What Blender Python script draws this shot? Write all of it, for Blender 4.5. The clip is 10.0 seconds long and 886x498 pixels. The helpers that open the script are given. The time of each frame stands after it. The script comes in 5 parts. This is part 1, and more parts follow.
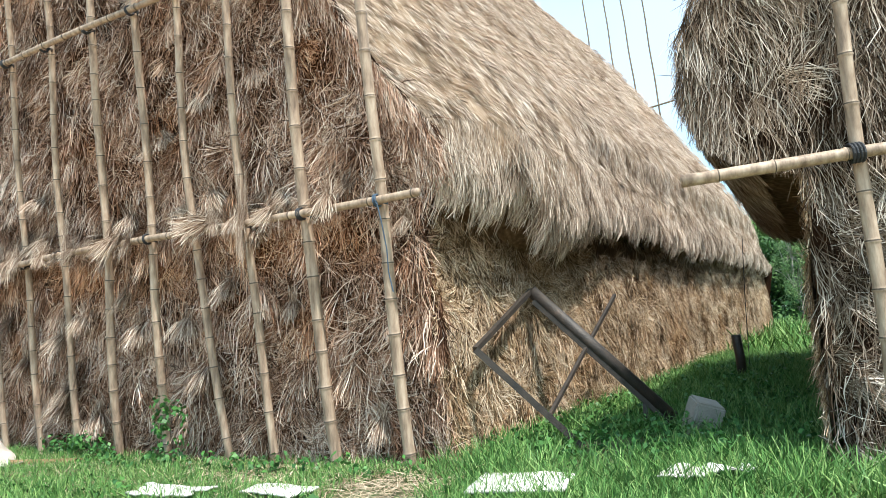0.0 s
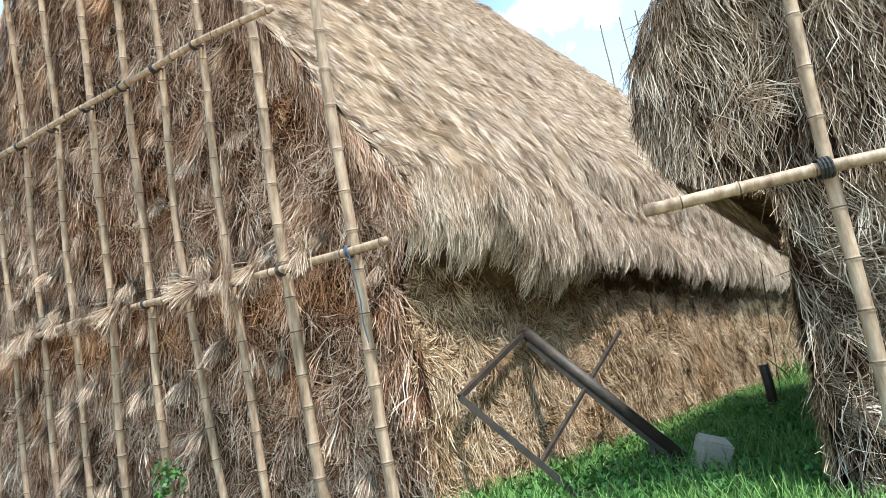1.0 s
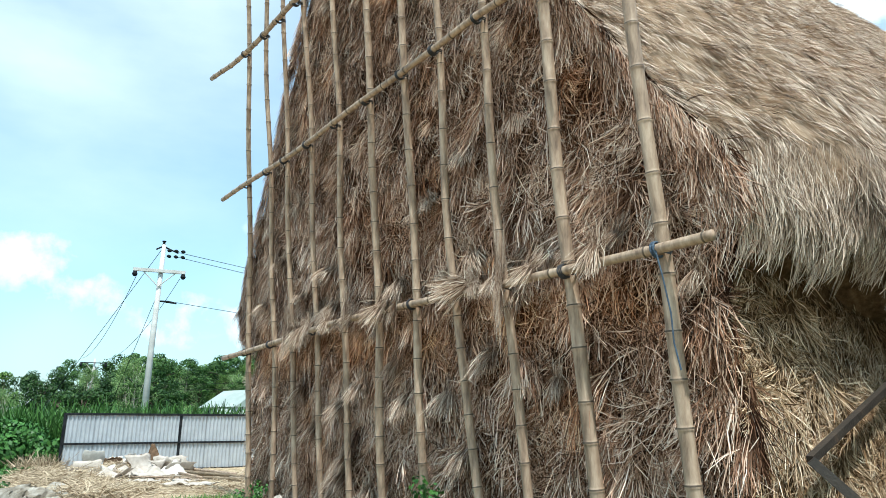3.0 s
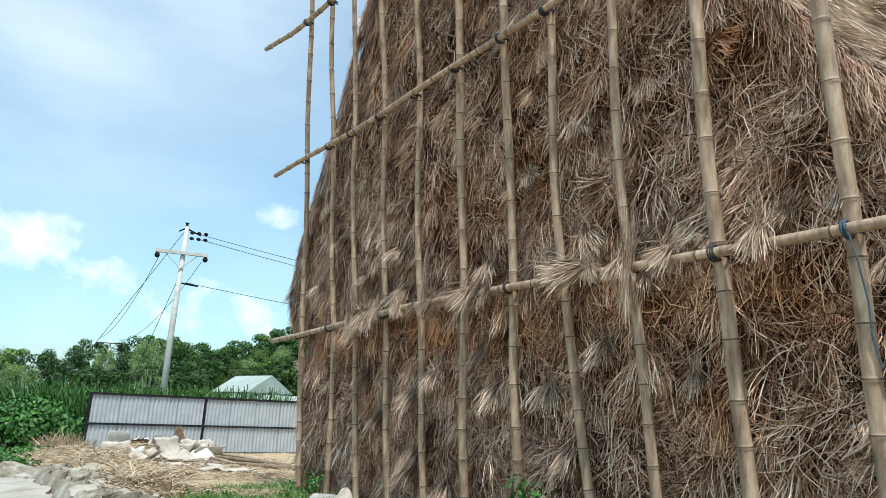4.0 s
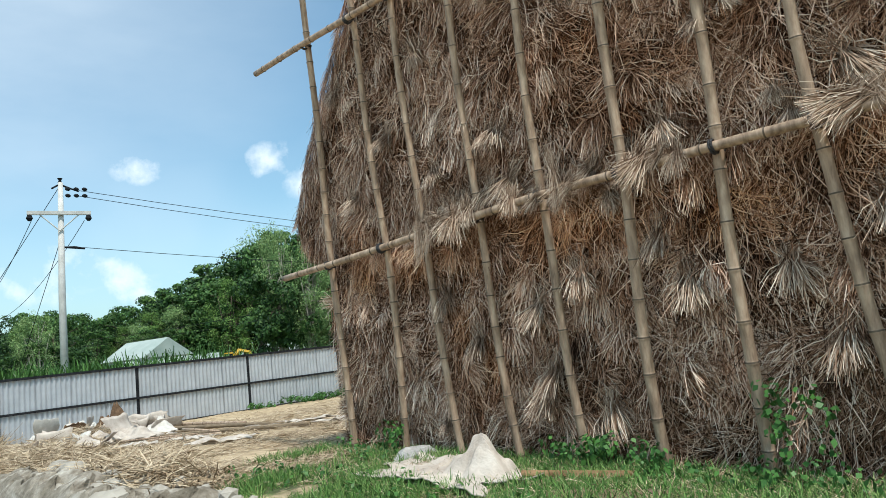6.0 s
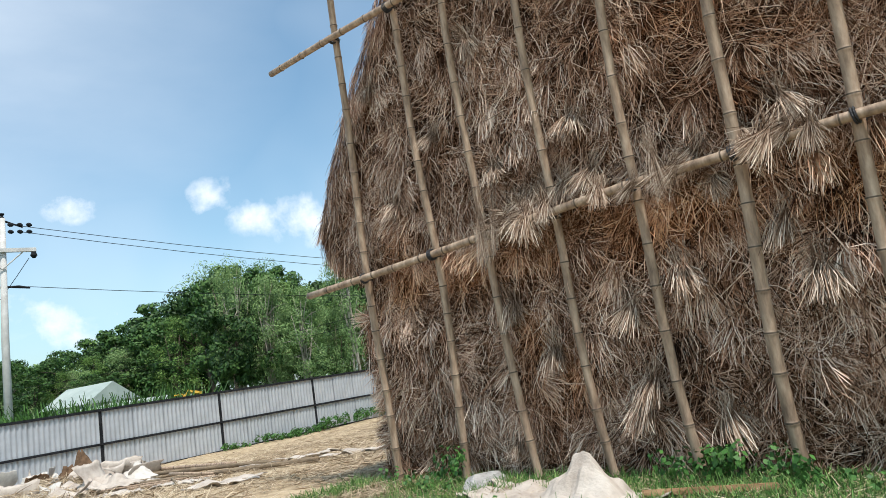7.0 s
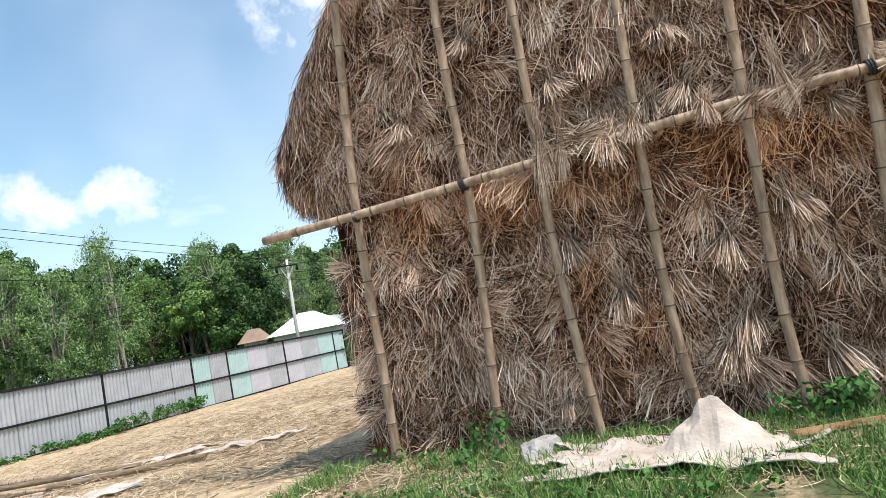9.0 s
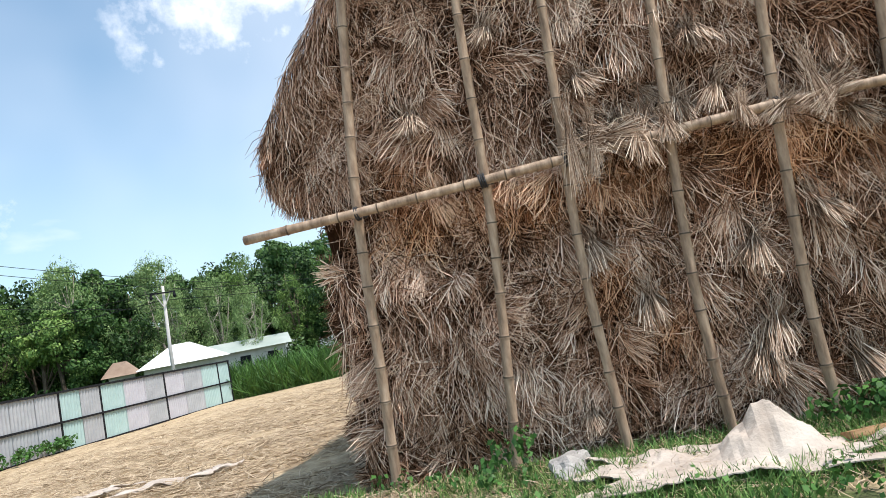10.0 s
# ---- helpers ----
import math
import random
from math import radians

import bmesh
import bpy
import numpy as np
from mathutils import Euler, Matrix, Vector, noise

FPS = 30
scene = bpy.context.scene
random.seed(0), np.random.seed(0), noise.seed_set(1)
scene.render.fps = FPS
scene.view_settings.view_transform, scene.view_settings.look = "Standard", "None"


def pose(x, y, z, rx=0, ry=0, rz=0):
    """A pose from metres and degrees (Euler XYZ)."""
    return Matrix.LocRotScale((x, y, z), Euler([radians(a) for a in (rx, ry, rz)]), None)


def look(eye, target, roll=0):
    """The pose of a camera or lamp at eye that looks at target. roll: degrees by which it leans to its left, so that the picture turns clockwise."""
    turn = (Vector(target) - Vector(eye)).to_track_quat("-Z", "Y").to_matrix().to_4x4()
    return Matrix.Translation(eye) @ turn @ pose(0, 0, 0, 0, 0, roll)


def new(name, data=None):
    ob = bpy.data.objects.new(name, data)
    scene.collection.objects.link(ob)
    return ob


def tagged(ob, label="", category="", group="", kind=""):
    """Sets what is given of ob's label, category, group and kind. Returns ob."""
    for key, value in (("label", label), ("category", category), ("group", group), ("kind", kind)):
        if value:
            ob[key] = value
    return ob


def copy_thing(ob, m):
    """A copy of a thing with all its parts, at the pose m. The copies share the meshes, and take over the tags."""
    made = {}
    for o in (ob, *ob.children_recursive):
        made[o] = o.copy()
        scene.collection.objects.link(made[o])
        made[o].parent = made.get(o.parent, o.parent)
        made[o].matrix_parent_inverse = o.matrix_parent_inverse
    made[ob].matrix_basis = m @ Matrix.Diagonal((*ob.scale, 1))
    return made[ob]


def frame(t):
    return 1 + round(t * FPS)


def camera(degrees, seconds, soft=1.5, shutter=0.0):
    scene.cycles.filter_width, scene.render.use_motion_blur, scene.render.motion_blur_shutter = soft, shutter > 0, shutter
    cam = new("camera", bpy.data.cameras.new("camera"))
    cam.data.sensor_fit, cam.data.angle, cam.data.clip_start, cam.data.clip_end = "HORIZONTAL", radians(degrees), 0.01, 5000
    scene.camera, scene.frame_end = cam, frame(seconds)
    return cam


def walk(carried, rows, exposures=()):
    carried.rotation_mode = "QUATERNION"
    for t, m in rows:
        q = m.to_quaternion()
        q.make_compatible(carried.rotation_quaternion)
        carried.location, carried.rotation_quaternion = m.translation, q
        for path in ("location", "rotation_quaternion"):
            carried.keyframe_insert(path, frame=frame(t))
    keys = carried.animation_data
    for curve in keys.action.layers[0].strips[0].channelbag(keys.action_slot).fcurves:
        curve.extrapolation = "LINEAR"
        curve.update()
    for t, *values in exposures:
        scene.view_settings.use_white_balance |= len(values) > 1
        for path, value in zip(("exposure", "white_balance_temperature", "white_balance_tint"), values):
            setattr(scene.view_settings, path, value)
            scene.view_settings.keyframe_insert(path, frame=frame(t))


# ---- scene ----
cam = camera(67.2, 10.0, soft=0.6)
PATH = [
    (0, (0.092, 0.085, 1.343), (-0.867, 1.823, 1.587), -4.2),
    (0.5, (0.42, 0.183, 1.365), (-0.397, 1.969, 1.744), -0.6),
    (1, (0.65, 0.508, 1.298), (-0.416, 2.155, 1.688), -7.4),
    (1.5, (0.41, 0.916, 1.283), (-0.84, 2.413, 1.726), -3.0),
    (2, (0.163, 1.214, 1.262), (-1.404, 2.363, 1.738), -4.5),
    (2.2, (0.036, 1.342, 1.25), (-1.566, 2.39, 1.832), -3.0),
    (3.3, (-0.694, 1.019, 1.406), (-2.279, 2.142, 1.882), 1.3),
    (3.5, (-0.899, 0.927, 1.34), (-2.55, 1.977, 1.753), 2.9),
    (4, (-1.452, 0.78, 1.363), (-3.05, 1.879, 1.849), 2.2),
    (4.5, (-2.113, 0.484, 1.434), (-3.587, 1.762, 1.873), 1.0),
    (5, (-2.83, 0.313, 1.439), (-4.479, 1.379, 1.821), -2.5),
    (5.5, (-3.591, 0.151, 1.427), (-5.135, 1.373, 1.78), -4.5),
    (5.7, (-3.939, 0.107, 1.388), (-5.413, 1.422, 1.7), -5.0),
    (6.8, (-5.498, -0.264, 1.422), (-6.812, 1.222, 1.679), -9.4),
    (7, (-5.786, -0.309, 1.378), (-7.064, 1.191, 1.719), -9.1),
    (7.5, (-6.583, -0.423, 1.329), (-7.62, 1.266, 1.598), -9.7),
    (8, (-7.261, -0.584, 1.435), (-8.116, 1.207, 1.686), -10.9),
    (8.5, (-8.021, -0.653, 1.444), (-8.931, 1.118, 1.64), -10.2),
    (9, (-8.716, -0.618, 1.453), (-9.404, 1.249, 1.646), -11.0),
    (9.5, (-9.426, -0.429, 1.443), (-9.839, 1.523, 1.57), -10.4),
    (10, (-10.052, -0.462, 1.474), (-10.365, 1.502, 1.69), -11.2),
]
EXPOSURES = [(0.0, 0.97, 6220, 10), (1.5, 1.05, 6080, 8), (2.2, 0.90, 5980, 4), (3.5, 0.33, 6200, 8), (5.0, 0.23, 6290, 9), (5.5, 0.14, 6300, 9), (7.0, 0.18, 6500, 15), (8.0, 0.44, 6600, 19), (10.0, 0.38, 6630, 19)]
walk(cam, [(t, look(eye, target, roll)) for t, eye, target, roll in PATH], EXPOSURES)

# ---------------------------------------------------------------- light
SUN_TO = Vector((0.43, -0.20, 1.0)).normalized()
SUN_EL = math.asin(SUN_TO.z)
SUN_AZ = math.atan2(SUN_TO.x, SUN_TO.y)
world = bpy.data.worlds.new("world")
scene.world = world
world.use_nodes = True
wn, wl = world.node_tree.nodes, world.node_tree.links
sky = wn.new("ShaderNodeTexSky")
sky.sky_type, sky.sun_disc, sky.sun_elevation, sky.sun_rotation = "NISHITA", False, SUN_EL, SUN_AZ
sky.air_density, sky.dust_density, sky.ozone_density = 1.0, 2.2, 0.6
tc = wn.new("ShaderNodeTexCoord")
mp = wn.new("ShaderNodeMapping")
mp.inputs["Scale"].default_value = (1.0, 1.0, 2.6)
mp.inputs["Location"].default_value = (0.55, 0.2, 0.1)
wl.new(tc.outputs["Generated"], mp.inputs["Vector"])
cn = wn.new("ShaderNodeTexNoise")
cn.inputs["Scale"].default_value, cn.inputs["Detail"].default_value, cn.inputs["Roughness"].default_value = 2.6, 9.0, 0.52
wl.new(mp.outputs[0], cn.inputs["Vector"])
cr = wn.new("ShaderNodeValToRGB")
cr.color_ramp.elements[0].position, cr.color_ramp.elements[1].position = 0.56, 0.80
wl.new(cn.outputs["Fac"], cr.inputs[0])
veil = wn.new("ShaderNodeTexNoise")
veil.inputs["Scale"].default_value, veil.inputs["Detail"].default_value = 1.3, 4.0
wl.new(tc.outputs["Generated"], veil.inputs["Vector"])
vr = wn.new("ShaderNodeMapRange")
vr.inputs["From Min"].default_value, vr.inputs["From Max"].default_value, vr.inputs["To Min"].default_value, vr.inputs["To Max"].default_value = 0.40, 0.62, 0.03, 0.38
wl.new(veil.outputs["Fac"], vr.inputs["Value"])
both = wn.new("ShaderNodeMath")
both.operation = "MAXIMUM"
cm = wn.new("ShaderNodeMixRGB")
cm.inputs[2].default_value = (6.6, 7.4, 7.8, 1)
wl.new(cr.outputs[0], both.inputs[0])
wl.new(vr.outputs[0], both.inputs[1])
# heaped clouds low over the wood: bearing, rise and spread in degrees
puff = wn.new("ShaderNodeTexNoise")
puff.inputs["Scale"].default_value, puff.inputs["Detail"].default_value, puff.inputs["Roughness"].default_value = 15.0, 8.0, 0.6
wl.new(tc.outputs["Generated"], puff.inputs["Vector"])
shape = None
for bearing, rise, spread in ((59.5, 16.4, 2.6), (55.5, 14.8, 3.0), (51.0, 13.6, 4.2), (46.5, 13.8, 4.4), (43.0, 13.8, 3.6), (70, 16, 2.0), (88, 11.8, 4.6), (83.5, 9.6, 3.4), (76, 8.0, 4.0), (70, 7.6, 4.0), (95, 8.0, 6.0), (26, 27, 7.0), (20, 29, 7.0)):
    b, e = radians(bearing), radians(rise)
    away = wn.new("ShaderNodeVectorMath")
    away.operation = "SUBTRACT"
    away.inputs[1].default_value = (-math.sin(b) * math.cos(e), math.cos(b) * math.cos(e), math.sin(e))
    wl.new(tc.outputs["Generated"], away.inputs[0])
    flat = wn.new("ShaderNodeVectorMath")
    flat.operation = "MULTIPLY"
    flat.inputs[1].default_value = (1, 1, 1.7)
    wl.new(away.outputs[0], flat.inputs[0])
    far = wn.new("ShaderNodeVectorMath")
    far.operation = "LENGTH"
    wl.new(flat.outputs[0], far.inputs[0])
    blob = wn.new("ShaderNodeMapRange")
    blob.inputs["From Min"].default_value, blob.inputs["From Max"].default_value, blob.inputs["To Min"].default_value, blob.inputs["To Max"].default_value = 0.0, radians(spread) * 1.6, 0.62, 0.0
    wl.new(far.outputs["Value"], blob.inputs["Value"])
    if shape is None:
        shape = blob.outputs[0]
    else:
        top = wn.new("ShaderNodeMath")
        top.operation = "MAXIMUM"
        wl.new(shape, top.inputs[0])
        wl.new(blob.outputs[0], top.inputs[1])
        shape = top.outputs[0]
heap_sum = wn.new("ShaderNodeMath")
heap_sum.operation = "ADD"
wl.new(shape, heap_sum.inputs[0])
rough_edge = wn.new("ShaderNodeMath")
rough_edge.operation = "MULTIPLY_ADD"
rough_edge.inputs[1].default_value, rough_edge.inputs[2].default_value = 2.0, -0.5
wl.new(puff.outputs["Fac"], rough_edge.inputs[0])
wl.new(rough_edge.outputs[0], heap_sum.inputs[1])
puffed = wn.new("ShaderNodeMapRange")
puffed.inputs["From Min"].default_value, puffed.inputs["From Max"].default_value = 0.68, 1.30
wl.new(heap_sum.outputs[0], puffed.inputs["Value"])
thin = wn.new("ShaderNodeVectorMath")
thin.operation = "DISTANCE"
thin.inputs[1].default_value = (-math.sin(radians(88)) * math.cos(radians(32)), math.cos(radians(88)) * math.cos(radians(32)), math.sin(radians(32)))
wl.new(tc.outputs["Generated"], thin.inputs[0])
thin_fall = wn.new("ShaderNodeMapRange")
thin_fall.inputs["From Min"].default_value, thin_fall.inputs["From Max"].default_value, thin_fall.inputs["To Min"].default_value, thin_fall.inputs["To Max"].default_value = 0.1, 0.62, 0.95, 0.0
wl.new(thin.outputs["Value"], thin_fall.inputs["Value"])
thin_mix = wn.new("ShaderNodeMath")
thin_mix.operation = "MULTIPLY"
wl.new(thin_fall.outputs[0], thin_mix.inputs[0])
wl.new(cn.outputs["Fac"], thin_mix.inputs[1])
near_heap = wn.new("ShaderNodeMapRange")
near_heap.inputs["From Min"].default_value, near_heap.inputs["From Max"].default_value = 0.08, 0.32
wl.new(shape, near_heap.inputs["Value"])
kept = wn.new("ShaderNodeMath")
kept.operation = "MULTIPLY"
wl.new(puffed.outputs[0], kept.inputs[0])
wl.new(near_heap.outputs[0], kept.inputs[1])
layer = wn.new("ShaderNodeMath")
layer.operation = "MAXIMUM"
wl.new(kept.outputs[0], layer.inputs[0])
wl.new(thin_mix.outputs[0], layer.inputs[1])
most = wn.new("ShaderNodeMath")
most.operation = "MAXIMUM"
wl.new(both.outputs[0], most.inputs[0])
wl.new(layer.outputs[0], most.inputs[1])
wl.new(most.outputs[0], cm.inputs[0])
tint = wn.new("ShaderNodeMixRGB")
tint.blend_type = "MULTIPLY"
tint.inputs[0].default_value = 1.0
tint.inputs[2].default_value = (0.93, 1.30, 1.25, 1)
wl.new(sky.outputs[0], tint.inputs[1])
wl.new(tint.outputs[0], cm.inputs[1])
bg = wn["Background"]
bg.inputs["Strength"].default_value = 0.14
wl.new(cm.outputs[0], bg.inputs["Color"])
sun = new("sun", bpy.data.lights.new("sun", "SUN"))
sun.data.energy, sun.data.angle, sun.data.color = 3.7, radians(0.6), (1.0, 0.95, 0.86)
sun.matrix_world = look(SUN_TO * 60, (0, 0, 0))


# ---------------------------------------------------------------- materials
def material(name, stops, scale=4.0, detail=6.0, rough=0.85, bump=0.3, bump_scale=40.0, stretch=(1, 1, 1), vary=0.0, islands=False, metal=0.0, objects=False, sheen=0.0):
    """A surface of mixed tones: noise of two sizes through a colour ramp, with relief."""
    m = bpy.data.materials.new(name)
    m.use_nodes = True
    n, l = m.node_tree.nodes, m.node_tree.links
    b = n["Principled BSDF"]
    b.inputs["Roughness"].default_value, b.inputs["Metallic"].default_value = rough, metal
    b.inputs["Specular IOR Level"].default_value = 0.08 if rough >= 0.9 else 0.2 if islands else 0.45
    co = n.new("ShaderNodeTexCoord")
    mpp = n.new("ShaderNodeMapping")
    mpp.inputs["Scale"].default_value = stretch
    l.new(co.outputs["Object"], mpp.inputs["Vector"])
    a = n.new("ShaderNodeTexNoise")
    a.inputs["Scale"].default_value, a.inputs["Detail"].default_value, a.inputs["Roughness"].default_value = scale, detail, 0.62
    l.new(mpp.outputs[0], a.inputs["Vector"])
    fac = a.outputs["Fac"]
    if islands or objects:
        src = n.new("ShaderNodeNewGeometry").outputs["Random Per Island"] if islands else n.new("ShaderNodeObjectInfo").outputs["Random"]
        mx = n.new("ShaderNodeMix")
        mx.inputs[0].default_value = vary
        l.new(fac, mx.inputs[2])
        l.new(src, mx.inputs[3])
        fac = mx.outputs[0]
    r = n.new("ShaderNodeValToRGB")
    while len(r.color_ramp.elements) < len(stops):
        r.color_ramp.elements.new(0.5)
    for e, (p, c) in zip(r.color_ramp.elements, stops):
        e.position, e.color = p, (*c, 1)
    l.new(fac, r.inputs[0])
    l.new(r.outputs[0], b.inputs["Base Color"])
    if bump:
        f2 = n.new("ShaderNodeTexNoise")
        f2.inputs["Scale"].default_value, f2.inputs["Detail"].default_value = bump_scale, 5
        l.new(mpp.outputs[0], f2.inputs["Vector"])
        bp = n.new("ShaderNodeBump")
        bp.inputs["Strength"].default_value, bp.inputs["Distance"].default_value = bump, 0.02
        l.new(f2.outputs["Fac"], bp.inputs["Height"])
        l.new(bp.outputs[0], b.inputs["Normal"])
    return m


M = {}
def straw_material(name, stops, stain, rough=0.6):
    """Straw: each stalk has a tone of its own; fresher brown straw shows through in patches."""
    m = bpy.data.materials.new(name)
    m.use_nodes = True
    n, l = m.node_tree.nodes, m.node_tree.links
    b = n["Principled BSDF"]
    b.inputs["Roughness"].default_value, b.inputs["Specular IOR Level"].default_value = rough, 0.05
    att = n.new("ShaderNodeAttribute")
    att.attribute_name = "tone"
    new_straw = n.new("ShaderNodeAttribute")
    new_straw.attribute_name = "fresh"
    r = n.new("ShaderNodeValToRGB")
    while len(r.color_ramp.elements) < len(stops):
        r.color_ramp.elements.new(0.5)
    for e, (p, c) in zip(r.color_ramp.elements, stops):
        e.position, e.color = p, (*c, 1)
    l.new(att.outputs["Fac"], r.inputs[0])
    co = n.new("ShaderNodeTexCoord")
    t = n.new("ShaderNodeTexNoise")
    t.inputs["Scale"].default_value, t.inputs["Detail"].default_value = 1.1, 4
    l.new(co.outputs["Object"], t.inputs["Vector"])
    mr = n.new("ShaderNodeMapRange")
    mr.inputs["From Min"].default_value, mr.inputs["From Max"].default_value, mr.inputs["To Max"].default_value = 0.50, 0.74, 0.55
    l.new(t.outputs["Fac"], mr.inputs["Value"])
    mx = n.new("ShaderNodeMixRGB")
    mx.blend_type = "MULTIPLY"
    mx.inputs[2].default_value = (*stain, 1)
    l.new(mr.outputs[0], mx.inputs[0])
    l.new(r.outputs[0], mx.inputs[1])
    warm = n.new("ShaderNodeMixRGB")
    warm.blend_type = "MULTIPLY"
    warm.inputs[2].default_value = (1.0, 0.76, 0.52, 1)
    l.new(new_straw.outputs["Fac"], warm.inputs[0])
    l.new(mx.outputs[0], warm.inputs[1])
    l.new(warm.outputs[0], b.inputs["Base Color"])
    return m


# Near-black core: the shade of the gaps between stalks is in its colour.
M["core"] = material("shaded_packed_straw", [(0.25, (0.012, 0.006, 0.004)), (0.5, (0.034, 0.016, 0.008)), (0.75, (0.085, 0.04, 0.018))], 9, 9, 0.95, 1.0, 60, (1, 1, 0.5))
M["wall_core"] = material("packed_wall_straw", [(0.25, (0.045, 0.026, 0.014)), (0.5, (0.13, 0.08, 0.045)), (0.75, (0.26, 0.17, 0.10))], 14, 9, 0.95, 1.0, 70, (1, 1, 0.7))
M["thatch_base"] = material("packed_thatch", [(0.25, (0.16, 0.10, 0.06)), (0.5, (0.30, 0.215, 0.145)), (0.75, (0.44, 0.34, 0.25))], 9, 9, 0.95, 1.0, 60, (1, 1, 0.5))
# Weathered straw; its near-black low tones stand in for shade between the stalks.
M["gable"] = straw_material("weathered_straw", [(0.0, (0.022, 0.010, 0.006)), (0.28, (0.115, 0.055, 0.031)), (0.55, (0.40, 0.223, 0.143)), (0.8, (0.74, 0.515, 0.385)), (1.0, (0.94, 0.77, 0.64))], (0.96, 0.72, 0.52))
M["grey_gable"] = straw_material("grey_weathered_straw", [(0.0, (0.022, 0.013, 0.008)), (0.3, (0.10, 0.066, 0.043)), (0.6, (0.215, 0.162, 0.120)), (0.85, (0.38, 0.31, 0.25)), (1.0, (0.64, 0.56, 0.48))], (0.95, 0.82, 0.68))
M["grey_roof"] = straw_material("grey_thatch", [(0.0, (0.025, 0.013, 0.008)), (0.35, (0.105, 0.068, 0.042)), (0.7, (0.19, 0.135, 0.090)), (1.0, (0.38, 0.30, 0.225))], (0.95, 0.82, 0.7))
M["roof"] = straw_material("bleached_thatch", [(0.0, (0.07, 0.040, 0.026)), (0.3, (0.34, 0.25, 0.185)), (0.65, (0.62, 0.495, 0.395)), (1.0, (0.88, 0.76, 0.65))], (0.97, 0.90, 0.82))
M["side"] = straw_material("golden_straw", [(0.0, (0.05, 0.026, 0.013)), (0.3, (0.30, 0.185, 0.10)), (0.62, (0.64, 0.46, 0.30)), (1.0, (0.92, 0.77, 0.60))], (0.98, 0.78, 0.55))
M["tuft"] = straw_material("pale_straw_ends", [(0.0, (0.03, 0.016, 0.010)), (0.35, (0.19, 0.115, 0.075)), (0.65, (0.50, 0.375, 0.285)), (1.0, (0.88, 0.76, 0.64))], (0.97, 0.92, 0.85))
M["bamboo"] = material("dry_bamboo", [(0.3, (0.15, 0.098, 0.066)), (0.5, (0.345, 0.245, 0.170)), (0.7, (0.53, 0.405, 0.30))], 4, 9, 0.55, 0.2, 50, (4, 4, 0.8))
M["node"] = material("bamboo_node", [(0.3, (0.05, 0.035, 0.024)), (0.7, (0.15, 0.11, 0.075))], 20, 5, 0.7, 0.2, 60)
M["cord"] = material("black_cord", [(0.3, (0.012, 0.012, 0.014)), (0.7, (0.04, 0.04, 0.045))], 30, 4, 0.6, 0.5, 120)
M["blue_cord"] = material("blue_cord", [(0.3, (0.02, 0.045, 0.08)), (0.7, (0.08, 0.12, 0.17))], 30, 4, 0.6, 0.5, 120)
M["steel_dark"] = material("rusty_dark_steel", [(0.3, (0.022, 0.018, 0.016)), (0.6, (0.05, 0.038, 0.03)), (0.8, (0.12, 0.07, 0.045))], 7, 8, 0.55, 0.25, 60)
M["sheet"] = material("galvanised_sheet", [(0.3, (0.34, 0.365, 0.40)), (0.55, (0.44, 0.465, 0.50)), (0.8, (0.52, 0.54, 0.57))], 1.3, 7, 0.5, 0.08, 20, metal=0.25, vary=0.08, objects=True)
M["sheet_mint"] = material("mint_sheet", [(0.3, (0.32, 0.47, 0.47)), (0.7, (0.41, 0.56, 0.56))], 1.5, 7, 0.5, 0.08, 20)
M["sheet_pink"] = material("pale_sheet", [(0.3, (0.42, 0.425, 0.475)), (0.7, (0.50, 0.505, 0.555))], 1.5, 7, 0.5, 0.08, 20)
M["concrete"] = material("weathered_concrete", [(0.3, (0.25, 0.225, 0.19)), (0.5, (0.38, 0.35, 0.305)), (0.75, (0.49, 0.455, 0.405))], 1.6, 11, 0.9, 0.5, 45)
M["sack"] = material("dusty_sacking", [(0.3, (0.34, 0.285, 0.24)), (0.55, (0.49, 0.43, 0.375)), (0.8, (0.61, 0.555, 0.495))], 4, 8, 0.85, 0.4, 45)
M["white_cloth"] = material("dirty_white_cloth", [(0.3, (0.42, 0.39, 0.35)), (0.7, (0.66, 0.63, 0.58))], 5, 7, 0.8, 0.3, 30)
M["brown_mat"] = material("brown_matting", [(0.3, (0.07, 0.042, 0.025)), (0.7, (0.19, 0.12, 0.075))], 8, 7, 0.9, 0.6, 60)
M["wood"] = material("grey_brown_plank", [(0.3, (0.10, 0.07, 0.045)), (0.55, (0.22, 0.16, 0.10)), (0.8, (0.36, 0.28, 0.19))], 4, 8, 0.8, 0.4, 40, (1, 6, 6))
M["grass"] = material("grass_blades", [(0.2, (0.042, 0.11, 0.026)), (0.5, (0.105, 0.23, 0.055)), (0.85, (0.26, 0.36, 0.12))], 1.5, 3, 0.5, 0, vary=0.6, islands=True)
M["leaf"] = material("weed_leaves", [(0.2, (0.028, 0.085, 0.022)), (0.8, (0.075, 0.19, 0.042))], 3, 3, 0.45, 0, vary=0.6, islands=True)
M["crown"] = material("tree_leaves", [(0.2, (0.018, 0.050, 0.014)), (0.5, (0.042, 0.105, 0.026)), (0.85, (0.105, 0.185, 0.045))], 0.25, 3, 0.55, 0, vary=0.5, islands=True)
M["crown_deep"] = material("deep_tree_leaves", [(0.2, (0.012, 0.032, 0.010)), (0.5, (0.028, 0.07, 0.018)), (0.85, (0.07, 0.13, 0.03))], 0.25, 3, 0.5, 0, vary=0.5, islands=True)
